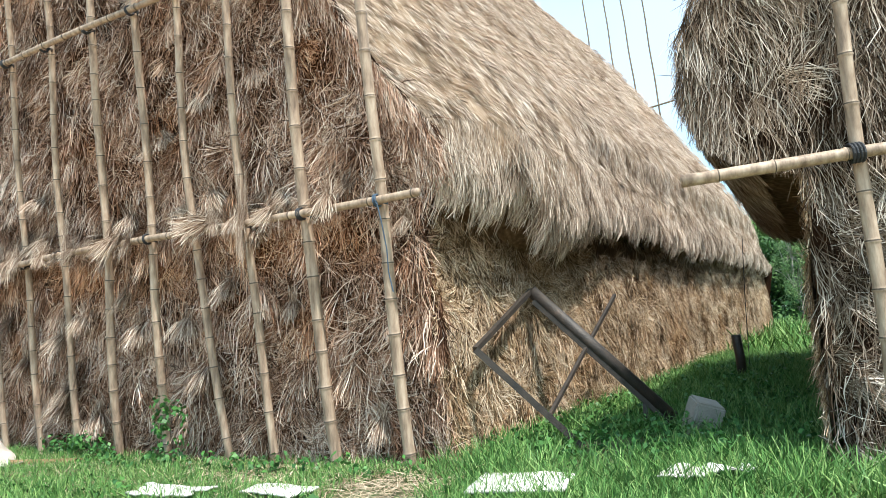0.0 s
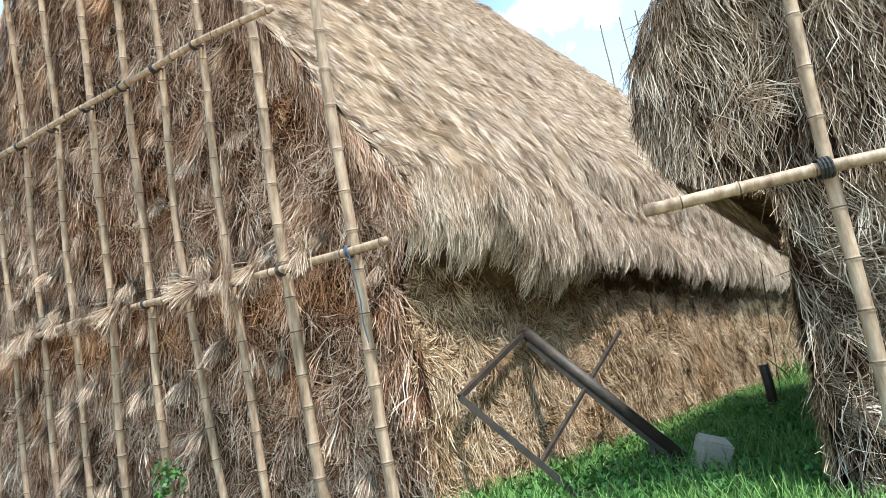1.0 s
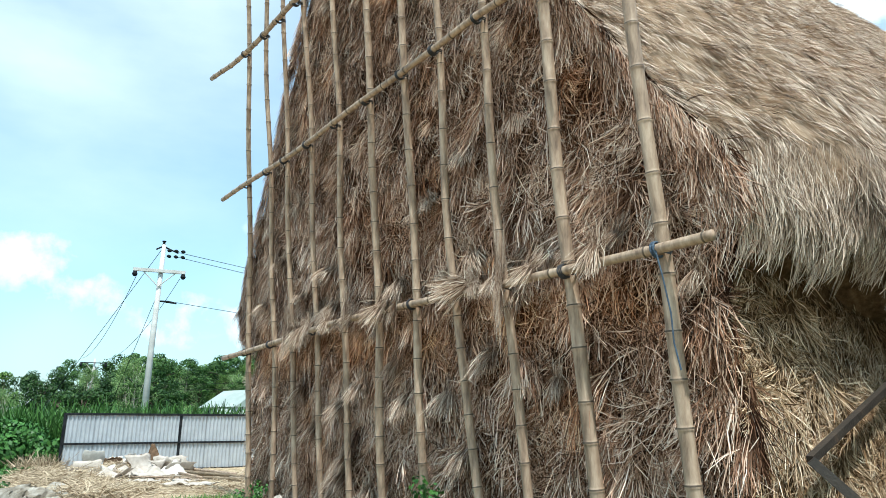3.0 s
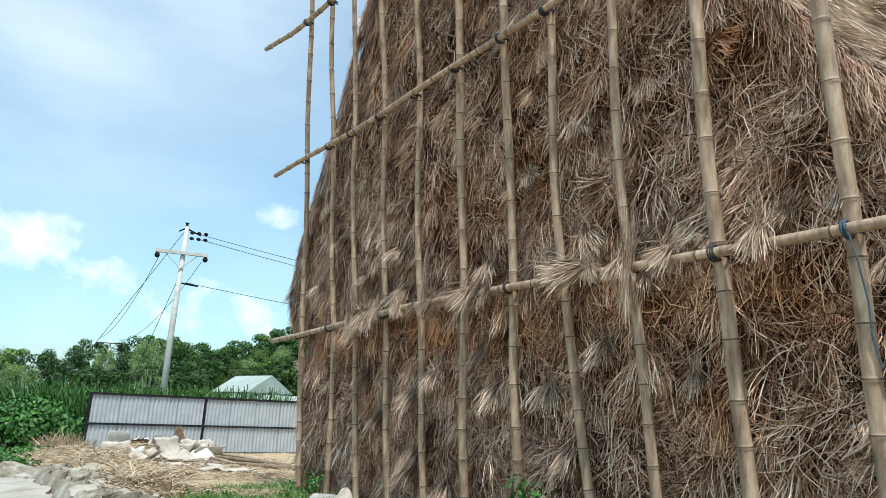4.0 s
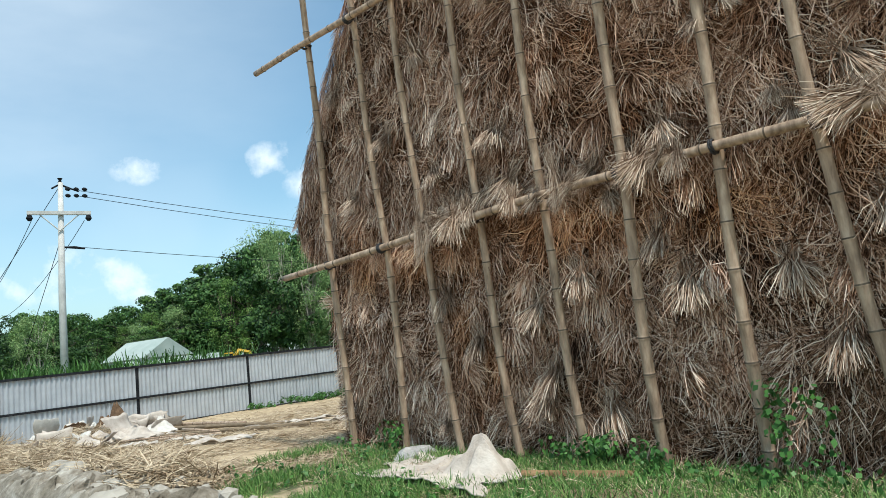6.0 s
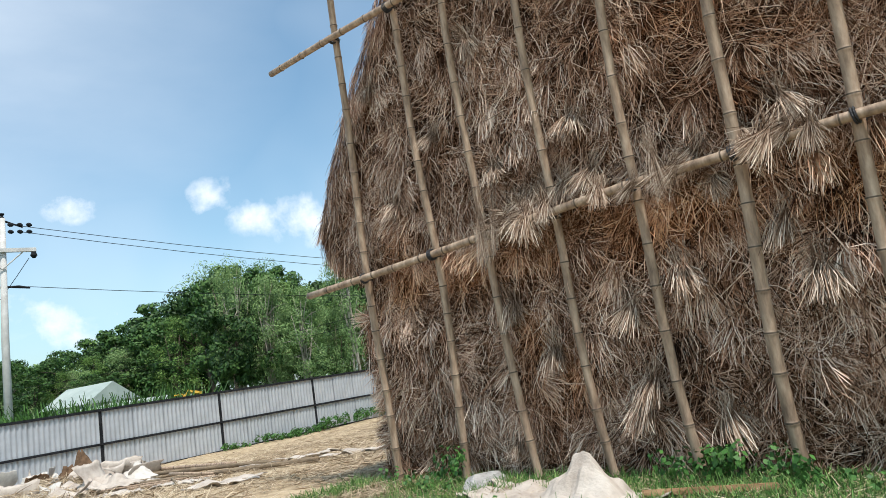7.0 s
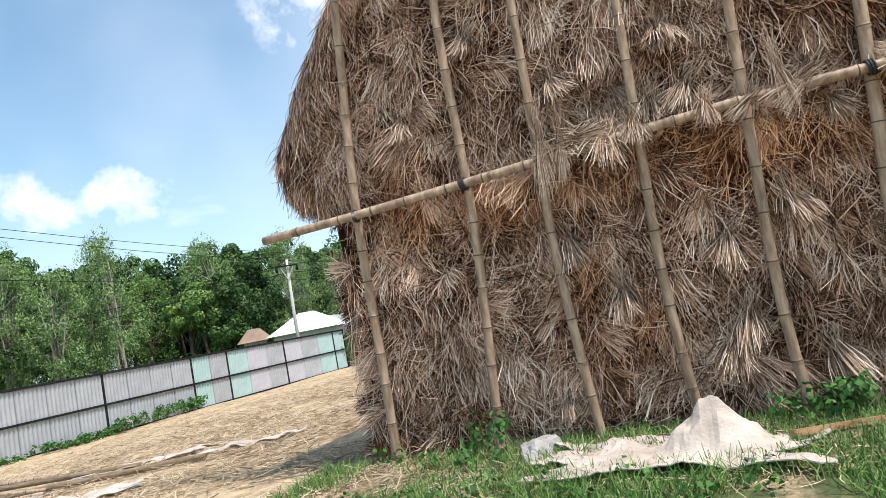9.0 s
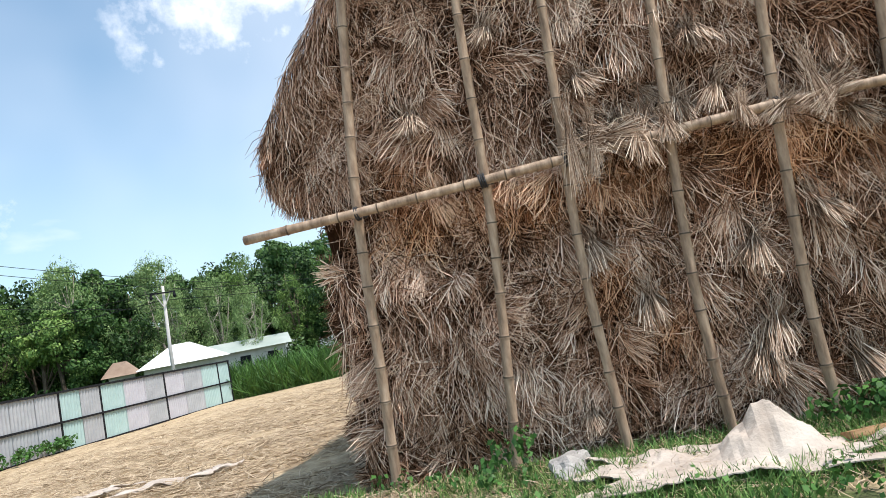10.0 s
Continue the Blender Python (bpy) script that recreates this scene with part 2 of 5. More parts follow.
M["crown_fresh"] = material("fresh_tree_leaves", [(0.2, (0.05, 0.115, 0.026)), (0.5, (0.115, 0.215, 0.05)), (0.85, (0.22, 0.32, 0.085))], 0.25, 3, 0.5, 0, vary=0.5, islands=True)
M["crown_light"] = material("light_tree_leaves", [(0.2, (0.085, 0.155, 0.055)), (0.5, (0.17, 0.28, 0.10)), (0.85, (0.30, 0.39, 0.16))], 0.25, 3, 0.55, 0, vary=0.5, islands=True)
M["reed"] = material("cane_leaves", [(0.2, (0.028, 0.078, 0.018)), (0.8, (0.085, 0.19, 0.042))], 0.6, 3, 0.45, 0, vary=0.6, islands=True)
M["bark"] = material("pale_bark", [(0.3, (0.22, 0.19, 0.16)), (0.7, (0.46, 0.43, 0.37))], 4, 6, 0.9, 0.5, 20, (2, 2, 0.5))
M["bark_dark"] = material("dark_bark", [(0.3, (0.06, 0.045, 0.035)), (0.7, (0.16, 0.13, 0.10))], 4, 6, 0.9, 0.5, 20, (2, 2, 0.5))
M["pole"] = material("concrete_pole", [(0.3, (0.42, 0.41, 0.39)), (0.7, (0.60, 0.59, 0.57))], 2, 6, 0.85, 0.2, 20)
M["dark"] = material("dark_fittings", [(0.3, (0.010, 0.011, 0.013)), (0.7, (0.028, 0.03, 0.034))], 5, 4, 0.9, 0)
M["roof_white"] = material("white_tin_roof", [(0.3, (0.62, 0.64, 0.66)), (0.7, (0.78, 0.80, 0.82))], 0.7, 6, 0.45, 0)
M["roof_green"] = material("pale_green_tin_roof", [(0.3, (0.27, 0.33, 0.30)), (0.7, (0.40, 0.45, 0.42))], 0.5, 6, 0.5, 0)
M["wall_paint"] = material("weathered_plaster", [(0.3, (0.40, 0.40, 0.38)), (0.7, (0.58, 0.58, 0.56))], 0.8, 6, 0.85, 0)
M["rust_roof"] = material("rusty_tin_roof", [(0.3, (0.16, 0.10, 0.065)), (0.7, (0.29, 0.21, 0.155))], 0.8, 6, 0.7, 0)
M["yellow"] = material("yellow_machine_paint", [(0.3, (0.55, 0.32, 0.03)), (0.7, (0.72, 0.45, 0.05))], 1.5, 5, 0.45, 0)
M["loose"] = material("scattered_straw", [(0.2, (0.20, 0.14, 0.085)), (0.5, (0.40, 0.31, 0.205)), (0.85, (0.62, 0.51, 0.37))], 1.0, 3, 0.7, 0, vary=0.7, islands=True)


def ground_material():
    """Trodden straw over soil in the yard, green turf before the stacks and between them, fields further out."""
    m = bpy.data.materials.new("yard_ground")
    m.use_nodes = True
    n, l = m.node_tree.nodes, m.node_tree.links
    b = n["Principled BSDF"]
    b.inputs["Roughness"].default_value = 0.95
    co = n.new("ShaderNodeTexCoord")

    def tone(scale, detail, stops):
        t = n.new("ShaderNodeTexNoise")
        t.inputs["Scale"].default_value, t.inputs["Detail"].default_value, t.inputs["Roughness"].default_value = scale, detail, 0.65
        l.new(co.outputs["Object"], t.inputs["Vector"])
        r = n.new("ShaderNodeValToRGB")
        while len(r.color_ramp.elements) < len(stops):
            r.color_ramp.elements.new(0.5)
        for e, (p, c) in zip(r.color_ramp.elements, stops):
            e.position, e.color = p, (*c, 1)
        l.new(t.outputs["Fac"], r.inputs[0])
        return r.outputs[0], t.outputs["Fac"]

    straw, _ = tone(3.5, 12, [(0.3, (0.27, 0.19, 0.115)), (0.48, (0.43, 0.325, 0.20)), (0.62, (0.55, 0.43, 0.28))])
    turf, _ = tone(5, 9, [(0.3, (0.05, 0.055, 0.025)), (0.55, (0.075, 0.11, 0.03)), (0.75, (0.15, 0.14, 0.07))])
    _, edge = tone(1.1, 6, [(0, (0, 0, 0)), (1, (1, 1, 1))])
    att = n.new("ShaderNodeAttribute")
    att.attribute_name = "turf"
    add = n.new("ShaderNodeMath")
    add.operation = "ADD"
    l.new(att.outputs["Fac"], add.inputs[0])
    l.new(edge, add.inputs[1])
    st = n.new("ShaderNodeMapRange")
    st.inputs["From Min"].default_value, st.inputs["From Max"].default_value = 0.95, 1.08
    l.new(add.outputs[0], st.inputs["Value"])
    mx = n.new("ShaderNodeMixRGB")
    l.new(st.outputs[0], mx.inputs[0])
    l.new(straw, mx.inputs[1])
    l.new(turf, mx.inputs[2])
    l.new(mx.outputs[0], b.inputs["Base Color"])
    f2 = n.new("ShaderNodeTexNoise")
    f2.inputs["Scale"].default_value, f2.inputs["Detail"].default_value = 22, 9
    l.new(co.outputs["Object"], f2.inputs["Vector"])
    bp = n.new("ShaderNodeBump")
    bp.inputs["Strength"].default_value, bp.inputs["Distance"].default_value = 0.8, 0.05
    l.new(f2.outputs["Fac"], bp.inputs["Height"])
    l.new(bp.outputs[0], b.inputs["Normal"])
    return m


M["ground"] = ground_material()


# ---------------------------------------------------------------- building helpers
def mesh_of(name, bm, mat, smooth=False):
    me = bpy.data.meshes.new(name)
    bm.to_mesh(me)
    bm.free()
    me.materials.append(mat)
    if mat.name == "dry_bamboo":
        me.materials.append(M["node"])
    if smooth:
        me.shade_smooth()
    return me


def part(name, bm, mat, parent, label="", smooth=False, at=None):
    ob = new(name, mesh_of(name, bm, mat, smooth) if isinstance(bm, bmesh.types.BMesh) else bm)
    ob.parent = parent
    if at is not None:
        ob.matrix_basis = at
    if label:
        tagged(ob, label)
    return ob


def thing(name, label, category, at=(0, 0, 0), group="", kind="", turn=0):
    ob = new(name)
    ob.empty_display_size = 0.2
    ob.matrix_basis = pose(*at, 0, 0, turn)
    return tagged(ob, label, category, group, kind)


def raw_mesh(name, verts, quads, mat, tone=None, fresh=None):
    """A mesh of many quads, straight from arrays."""
    me = bpy.data.meshes.new(name)
    nv, nf = len(verts), len(quads)
    me.vertices.add(nv)
    me.vertices.foreach_set("co", np.asarray(verts, np.float32).ravel())
    me.loops.add(nf * 4)
    me.loops.foreach_set("vertex_index", np.asarray(quads, np.int32).ravel())
    me.polygons.add(nf)
    me.polygons.foreach_set("loop_start", np.arange(nf, dtype=np.int32) * 4)
    me.update(calc_edges=True)
    if tone is not None:
        me.attributes.new("tone", "FLOAT", "POINT").data.foreach_set("value", np.asarray(tone, np.float32))
    if fresh is not None:
        me.attributes.new("fresh", "FLOAT", "POINT").data.foreach_set("value", np.asarray(fresh, np.float32))
    me.materials.append(mat)
    return me


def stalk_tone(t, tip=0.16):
    """A tone for each of a stalk's six corners: cut ends bleached, roots darkened as shade between stalks."""
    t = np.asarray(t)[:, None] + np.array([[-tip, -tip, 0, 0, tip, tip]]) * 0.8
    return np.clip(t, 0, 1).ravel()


def unit(v):
    return v / np.maximum(np.linalg.norm(v, axis=-1, keepdims=True), 1e-9)


def blades(root, way, out, length, width, lift, droop, rng, curve=0.09):
    """Straws or grass blades: bent strips of two quads each. way: direction along; out: the side they are lifted to."""
    n = len(root)
    way = unit(way)
    side = unit(np.cross(way, out) + rng.normal(0, 0.35, (n, 3)))
    length, width = np.broadcast_to(length, n)[:, None], np.broadcast_to(width, n)[:, None]
    lift, droop = np.broadcast_to(lift, n)[:, None], np.broadcast_to(droop, n)[:, None]
    bend = unit(np.cross(way, out)) * rng.normal(0, curve, (n, 1)) * length
    mid = root + way * length * 0.5 + out * lift * length * 0.6 + bend
    tip = root + way * length + out * lift * length
    mid[:, 2] -= droop[:, 0] * length[:, 0] * 0.25
    tip[:, 2] -= droop[:, 0] * length[:, 0]
    v = np.stack([root - side * width / 2, root + side * width / 2, mid - side * width / 2, mid + side * width / 2,
                  tip - side * width / 4, tip + side * width / 4], 1).reshape(-1, 3)
    k = np.arange(n)[:, None] * 6
    q = np.concatenate([k + np.array([[0, 1, 3, 2]]), k + np.array([[2, 3, 5, 4]])], 0)
    return v, q


def join_arrays(pieces):
    vs, qs, o = [], [], 0
    for v, q in pieces:
        vs.append(v)
        qs.append(q + o)
        o += len(v)
    return np.concatenate(vs), np.concatenate(qs)


def box(bm, x0, y0, z0, x1, y1, z1, bevel=0.0):
    r = bmesh.ops.create_cube(bm, size=1.0, matrix=Matrix.LocRotScale(((x0 + x1) / 2, (y0 + y1) / 2, (z0 + z1) / 2), None, (x1 - x0, y1 - y0, z1 - z0)))
    if bevel:
        es = list({e for v in r["verts"] for e in v.link_edges})
        bmesh.ops.bevel(bm, geom=es, offset=bevel, segments=2, affect="EDGES")
    return bm


def tube(bm, pts, radii, sides=10, caps=True):
    """A round rod through the points, with a radius at each."""
    pts = [Vector(p) for p in pts]
    rings = []
    for i, p in enumerate(pts):
        d = (pts[min(i + 1, len(pts) - 1)] - pts[max(i - 1, 0)]).normalized()
        a = d.orthogonal().normalized() if not rings else (prev - d * prev.dot(d)).normalized()
        prev = a
        b = d.cross(a)
        rings.append([bm.verts.new(p + (a * math.cos(2 * math.pi * k / sides) + b * math.sin(2 * math.pi * k / sides)) * radii[i]) for k in range(sides)])
    for r0, r1 in zip(rings, rings[1:]):
        for k in range(sides):
            bm.faces.new((r0[k], r0[(k + 1) % sides], r1[(k + 1) % sides], r1[k]))
    if caps:
        bm.faces.new(rings[0][::-1])
        bm.faces.new(rings[-1])
    return bm


def bamboo(bm, ctrl, r0, r1, rng, gap=0.36):
    """A bamboo culm along the control points, swelling at its nodes."""
    first = len(bm.faces)
    ctrl = [Vector(c) for c in ctrl]
    lens = [0.0]
    for a, b in zip(ctrl, ctrl[1:]):
        lens.append(lens[-1] + (b - a).length)
    total = lens[-1]

    def at(s):
        s = min(max(s, 0), total)
        i = max(k for k in range(len(lens)) if lens[k] <= s + 1e-9)
        i = min(i, len(ctrl) - 2)
        return ctrl[i].lerp(ctrl[i + 1], (s - lens[i]) / max(lens[i + 1] - lens[i], 1e-6))

    ss, s = [0.0], rng.uniform(0.1, gap)
    while s < total - 0.06:
        ss += [s - 0.03, s - 0.012, s, s + 0.012, s + 0.03]
        s += gap * rng.uniform(0.8, 1.2)
    ss.append(total)
    ss.sort()
    pts, rad = [], []
    nodes = set()
    for i, q in enumerate(ss):
        wob = 0.012 * Vector((math.sin(q * 2.1 + r0 * 900), math.cos(q * 1.7 + r0 * 500), 0))
        pts.append(at(q) + wob)
        r = r0 + (r1 - r0) * q / total
        k = (i - 1) % 5 if 0 < i < len(ss) - 1 else -1
        rad.append(r * {-1: 0.97, 0: 0.96, 1: 1.0, 2: 1.13, 3: 1.0, 4: 0.95}[k])
    tube(bm, pts, rad, 12)
    bm.faces.ensure_lookup_table()
    for i in range(len(ss) - 1):
        if 0 < i < len(ss) - 2 and (i - 1) % 5 == 2:
            for f in bm.faces[first + i * 12: first + i * 12 + 12]:
                f.material_index = 1
    return bm


def lash(bm, centre, axis, radius, turns=4, thick=0.012):
    """Cord wound round a joint."""
    axis = Vector(axis).normalized()
    a = axis.orthogonal().normalized()
    b = axis.cross(a)
    pts = []
    for i in range(turns * 12 + 1):
        w = 2 * math.pi * i / 12
        pts.append(Vector(centre) + (a * math.cos(w) + b * math.sin(w)) * radius + axis * (i / (turns * 12) - 0.5) * turns * thick * 2.2)
    return tube(bm, pts, [thick] * len(pts), 6)


def smooth01(v):
    v = np.clip(v, 0, 1)
    return v * v * (3 - 2 * v)


def ground_z(x, y):
    x, y = np.asarray(x, float), np.asarray(y, float)
    return (0.10 - 0.45 * smooth01((-12.5 - x) / 15) + 0.12 * smooth01((y - 7) / 5) * smooth01((x + 4) / 2) + 0.03 * np.sin(x * 0.9 + 1) * np.sin(y * 0.7)
            + 0.015 * np.sin(x * 3.1) * np.cos(y * 2.7) - 0.10 * smooth01((4.2 - y) / 3))


# ---------------------------------------------------------------- ground
def build_ground():
    xs = np.unique(np.concatenate([np.linspace(-900, -60, 15), np.linspace(-60, -20, 41), np.linspace(-20, 6, 131), np.linspace(6, 900, 20)]))
    ys = np.unique(np.concatenate([np.linspace(-900, -10, 14), np.linspace(-10, 25, 141), np.linspace(25, 60, 30), np.linspace(60, 1200, 20)]))
    gx, gy = np.meshgrid(xs, ys, indexing="ij")
    gz = ground_z(gx, gy)
    v = np.stack([gx, gy, gz], -1).reshape(-1, 3)
    i, j = np.meshgrid(np.arange(len(xs) - 1), np.arange(len(ys) - 1), indexing="ij")
    k = (i * len(ys) + j).ravel()
    q = np.stack([k, k + len(ys), k + len(ys) + 1, k + 1], 1)
    me = raw_mesh("ground", v, q, M["ground"])
    near = smooth01((gx + 13.0) / 1.5) * smooth01((gy - 2.0) / 1.5)
    far = np.maximum(smooth01((-30.5 - gx) / 1.5), smooth01((np.abs(gy) - 40) / 10))
    a = me.attributes.new("turf", "FLOAT", "POINT")
    a.data.foreach_set("value", np.maximum(near * 0.62, far).astype(np.float32).ravel())
    me.shade_smooth()
    tagged(new("ground", me), "straw-strewn yard soil with green turf before the stacks", "ground", kind="structure")


build_ground()

# ---------------------------------------------------------------- straw stacks
ROOF = [(4.75, 3.8), (4.25, 4.65), (3.5, 5.75), (2.75, 6.85), (2.0, 8.0), (1.2, 9.1), (0.5, 9.8), (0.0, 10.0)]
HALF_MAIN = [(4.55, 0.0), (4.58, 1.2), (4.55, 2.3), (4.87, 2.42), (5.06, 2.68), (5.06, 3.15)] + ROOF
HALF_SIDE = [(4.5, 0.0), (4.53, 1.2), (4.5, 2.40), (4.85, 2.46), (5.2, 2.66), (5.32, 3.05), (5.28, 3.5), (5.08, 3.9), (4.75, 4.3), (4.22, 4.75), (3.3, 5.5), (2.2, 6.4), (1.2, 7.0), (0.0, 7.5)]


def face_y(z):
    """How far the gable face stands out as it rises."""
    return np.interp(z, [0, 1.2, 2.5, 5.3, 7.6, 10], [5.40, 5.33, 5.20, 4.86, 4.50, 4.1])


class Stack:
    """A long straw stack: place() turns half width, height and depth into a point of the world."""

    def __init__(self, prof, mid, skew, front, length, lift, turn=0.0, droop=None):
        self.prof = np.array(prof)
        self.mid, self.skew, self.front, self.length, self.lift, self.turn, self.droop = mid, skew, front, length, lift, turn, droop

    def half(self, z):
        return np.interp(z, self.prof[:, 1], self.prof[:, 0])

    def place(self, h, z, d):
        h, z, d = np.asarray(h, float), np.asarray(z, float), np.asarray(d, float)
        if not self.turn:
            # the gable end draws in faster towards the ridge than the roof behind it
            left = np.interp(z, [2.3, 2.35, 2.85, 3.3, 3.5, 3.9, 4.45, 5.1, 5.6, 6.5, 7.15, 7.6, 8.5, 10], [1, 0.962, 0.974, 0.978, 0.980, 0.976, 0.946, 0.902, 0.855, 0.76, 0.66, 0.54, 0.4, 0.3])
            right = np.interp(z, [2.3, 2.6, 2.98, 3.38, 3.77, 4.9, 5.6, 6.5, 7.6, 10], [1, 0.955, 0.925, 0.91, 0.905, 0.89, 0.86, 0.80, 0.6, 0.4])
            near = 1 - smooth01(d / 3.2)
            low = smooth01(4.2 - z)
            flare = low * np.interp(d, [0, 1.1, 2.8, 4.6], [1, 0.05, 0.05, 0.95]) + (1 - low) * (1 - smooth01(d / 1.7))
            h = h * (1 - (1 - np.where(h < 0, left, right)) * np.where(h < 0, np.maximum(near, 0.85), flare))
        grow = 1 + self.lift * smooth01(d / 5.0)
        end = smooth01((d - self.length * 0.72) / (self.length * 0.28))
        zz = np.where(z > 2.6, 2.6 + (z - 2.6) * grow * (1 - 0.62 * end), z)
        if self.droop is not None:
            zz = zz + self.droop(h, z, d)
        hh = h * (1 - 0.10 * end)
        front = (face_y(np.minimum(z, 10)) - 5.2) * (1 - smooth01(d / 2.0))
        x = self.mid + hh * math.cos(self.turn) + self.skew * d * np.where(h > 0, 1.0, 0.4)
        y = self.front + d + front + hh * math.sin(self.turn)
        return np.stack(np.broadcast_arrays(x, y, zz), -1)


def droop_main(h, z, d):
    """The eave over the alley hangs lower in a long clump near the front."""
    w = np.interp(d, [0, 0.6, 1.3, 2.0, 2.6, 3.6, 5.4, 7, 12, 24], [-0.38, -0.12, -0.14, 0.20, 0.12, -0.10, -0.36, -0.20, -0.22, -0.22]) + 0.04 * np.sin(d * 3.7) + 0.04 * np.sin(d * 8.3)
    edge = np.clip(1 - np.abs(z - 2.55) / 1.3, 0, 1)
    rim = np.clip((np.abs(h) - 3.5) / 0.9, 0, 1)
    return np.where(z > 2.31, np.where(h > 0, -w, 0.24) * edge * rim, 0)


def field(p, scale):
    return np.array([noise.noise(Vector((q[0] * scale, q[1] * scale, q[2] * scale))) for q in p])


def build_stack(st, label, seed, roof_n, side_n, sides=(1, -1), xr=(-5.0, 5.0)):
    rng = np.random.default_rng(seed)
    root = thing("straw_stack", label, "haystack", (0, 0, 0), "straw stacks")
    prof = st.prof

    def grid(name, fn, nu, nv, amp, mat):
        u, v = np.meshgrid(np.linspace(0, 1, nu), np.linspace(0, 1, nv), indexing="ij")
        f = fn(u, v).reshape(-1, 3)
        w = (field(f, 2.2) + 0.6 * field(f, 6.0))[:, None]
        f = f + w * amp * np.array([0.6, 0.8, 0.3])
        i, j = np.meshgrid(np.arange(nu - 1), np.arange(nv - 1), indexing="ij")
        k = (i * nv + j).ravel()
        me = raw_mesh(name, f, np.stack([k, k + nv, k + nv + 1, k + 1], 1), mat)
        me.shade_smooth()
        part(name, me, None, root)

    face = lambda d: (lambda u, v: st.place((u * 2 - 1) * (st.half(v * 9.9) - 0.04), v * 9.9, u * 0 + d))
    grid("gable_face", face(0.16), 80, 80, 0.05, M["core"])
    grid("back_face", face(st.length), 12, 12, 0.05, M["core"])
    arc = np.concatenate([[0], np.cumsum(np.hypot(*np.diff(prof, axis=0).T))])
    at_h = lambda a: np.interp(a, arc, prof[:, 0])
    at_z = lambda a: np.interp(a, arc, prof[:, 1])
    a0 = arc[2]
    for s in (1, -1):
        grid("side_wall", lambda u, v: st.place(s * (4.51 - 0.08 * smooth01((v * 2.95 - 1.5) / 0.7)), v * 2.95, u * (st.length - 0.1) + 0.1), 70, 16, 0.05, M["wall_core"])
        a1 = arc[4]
        # Darker straw than the slope's base: shade under the eave is coloured in.
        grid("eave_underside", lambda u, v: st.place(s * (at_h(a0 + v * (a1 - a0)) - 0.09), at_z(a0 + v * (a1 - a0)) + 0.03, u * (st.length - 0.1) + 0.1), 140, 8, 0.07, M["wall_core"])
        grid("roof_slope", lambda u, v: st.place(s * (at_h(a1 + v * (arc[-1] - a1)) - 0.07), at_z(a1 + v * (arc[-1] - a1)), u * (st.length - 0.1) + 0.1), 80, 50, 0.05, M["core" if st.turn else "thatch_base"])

    # the gable: courses of sheaves laid over one another with their cut ends out, and loose stalks between
    along = np.array([math.cos(st.turn), math.sin(st.turn), 0.0])
    face_out = np.array([math.sin(st.turn), -math.cos(st.turn), 0.0])
    down = np.array([[0, 0, 1.0]])
    pieces, tones, fresh = [], [], []
    relief = lambda pts: (0.07 * field(pts, 1.9) + 0.08 * field(pts, 4.4))[:, None] * face_out
    hang = lambda hv, pv: np.where(np.abs(hv) > prof[2, 0] - 0.04, np.maximum(pv[:, 2] - np.interp(np.abs(hv), prof[2:6, 0], prof[2:6, 1]) + 0.03 - (0.0 if st.turn else 0.24) * (hv < 0), 0.05), 9.0)

    def freshness(pts):
        """Unweathered brown straw: in a ragged band below the lowest crossbar, and in scattered patches."""
        if st.turn:
            return np.zeros(len(pts))
        band = np.exp(-((pts[:, 2] - 2.36) / 0.20) ** 2) * np.clip(0.55 + 1.8 * field(pts, 1.3), 0, 1.0)
        spots = np.clip(field(pts + 7.0, 1.5) * 2.6 - 0.75, 0, 0.7)
        return np.clip(np.maximum(band, spots), 0, 1) * np.clip((-3.3 - pts[:, 0]) / 0.5, 0, 1)

    def course(gap, per, depth, wide, long, lift0, lift1, tone0, keep_share, bleached):
        """One layer of sheaves; each is pinched at its neck and spreads to a blunt brush of cut ends."""
        cz, ch = np.meshgrid(np.arange(0.34, 8.3, gap), np.arange(xr[0], xr[1], gap), indexing="ij")
        cz = (cz + rng.uniform(-0.55, 0.55, cz.shape) * gap).ravel()
        ch = (ch + rng.uniform(-0.55, 0.55, ch.shape) * gap).ravel()
        hw = st.half(cz)
        keep = (np.abs(ch) < hw - 0.02) & (rng.uniform(0, 1, len(cz)) < keep_share)
        cz, ch, hw = cz[keep], ch[keep], hw[keep]
        m = len(cz)
        inner = np.clip((hw - np.abs(ch)) / 0.5, 0.1, 1)
        cen = st.place(ch, cz, 0.1)
        ang = (rng.normal(0, 0.5, m) + field(cen, 0.9) * 1.1) * inner
        wild = rng.uniform(0, 1, m) < (0.05 if st.turn else 0.24)
        ang = np.where(wild, rng.normal(0, 1.5, m) * inner, ang)
        if st.turn:
            ang = np.where(cz > 2.15, ang * 0.3, ang * 1.2 + np.where(rng.uniform(0, 1, m) < 0.6, 1.25, 0.0))
        L = rng.uniform(*long, m)
        if not st.turn:
            # at the free corner below the eave the sheaves lie across, butts out
            corner = (ch < -4.2) & (cz < 2.25)
            ang = np.where(corner, rng.normal(-1.25, 0.25, m), ang)
            L = np.where(corner, np.minimum(L, 4.66 + ch + rng.uniform(0.0, 0.1, m)), L)
        W = rng.uniform(*wide, m) * inner ** 0.5
        splay = rng.uniform(0.15, 0.65, m)
        puff = rng.beta(1.3, 2.0, m)
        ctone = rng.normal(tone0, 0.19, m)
        # Second stack: sun on the lower face is put into the sheaves' tone.
        if st.turn:
            ctone = ctone + np.where(cz < 2.15, 0.16, 0.0)
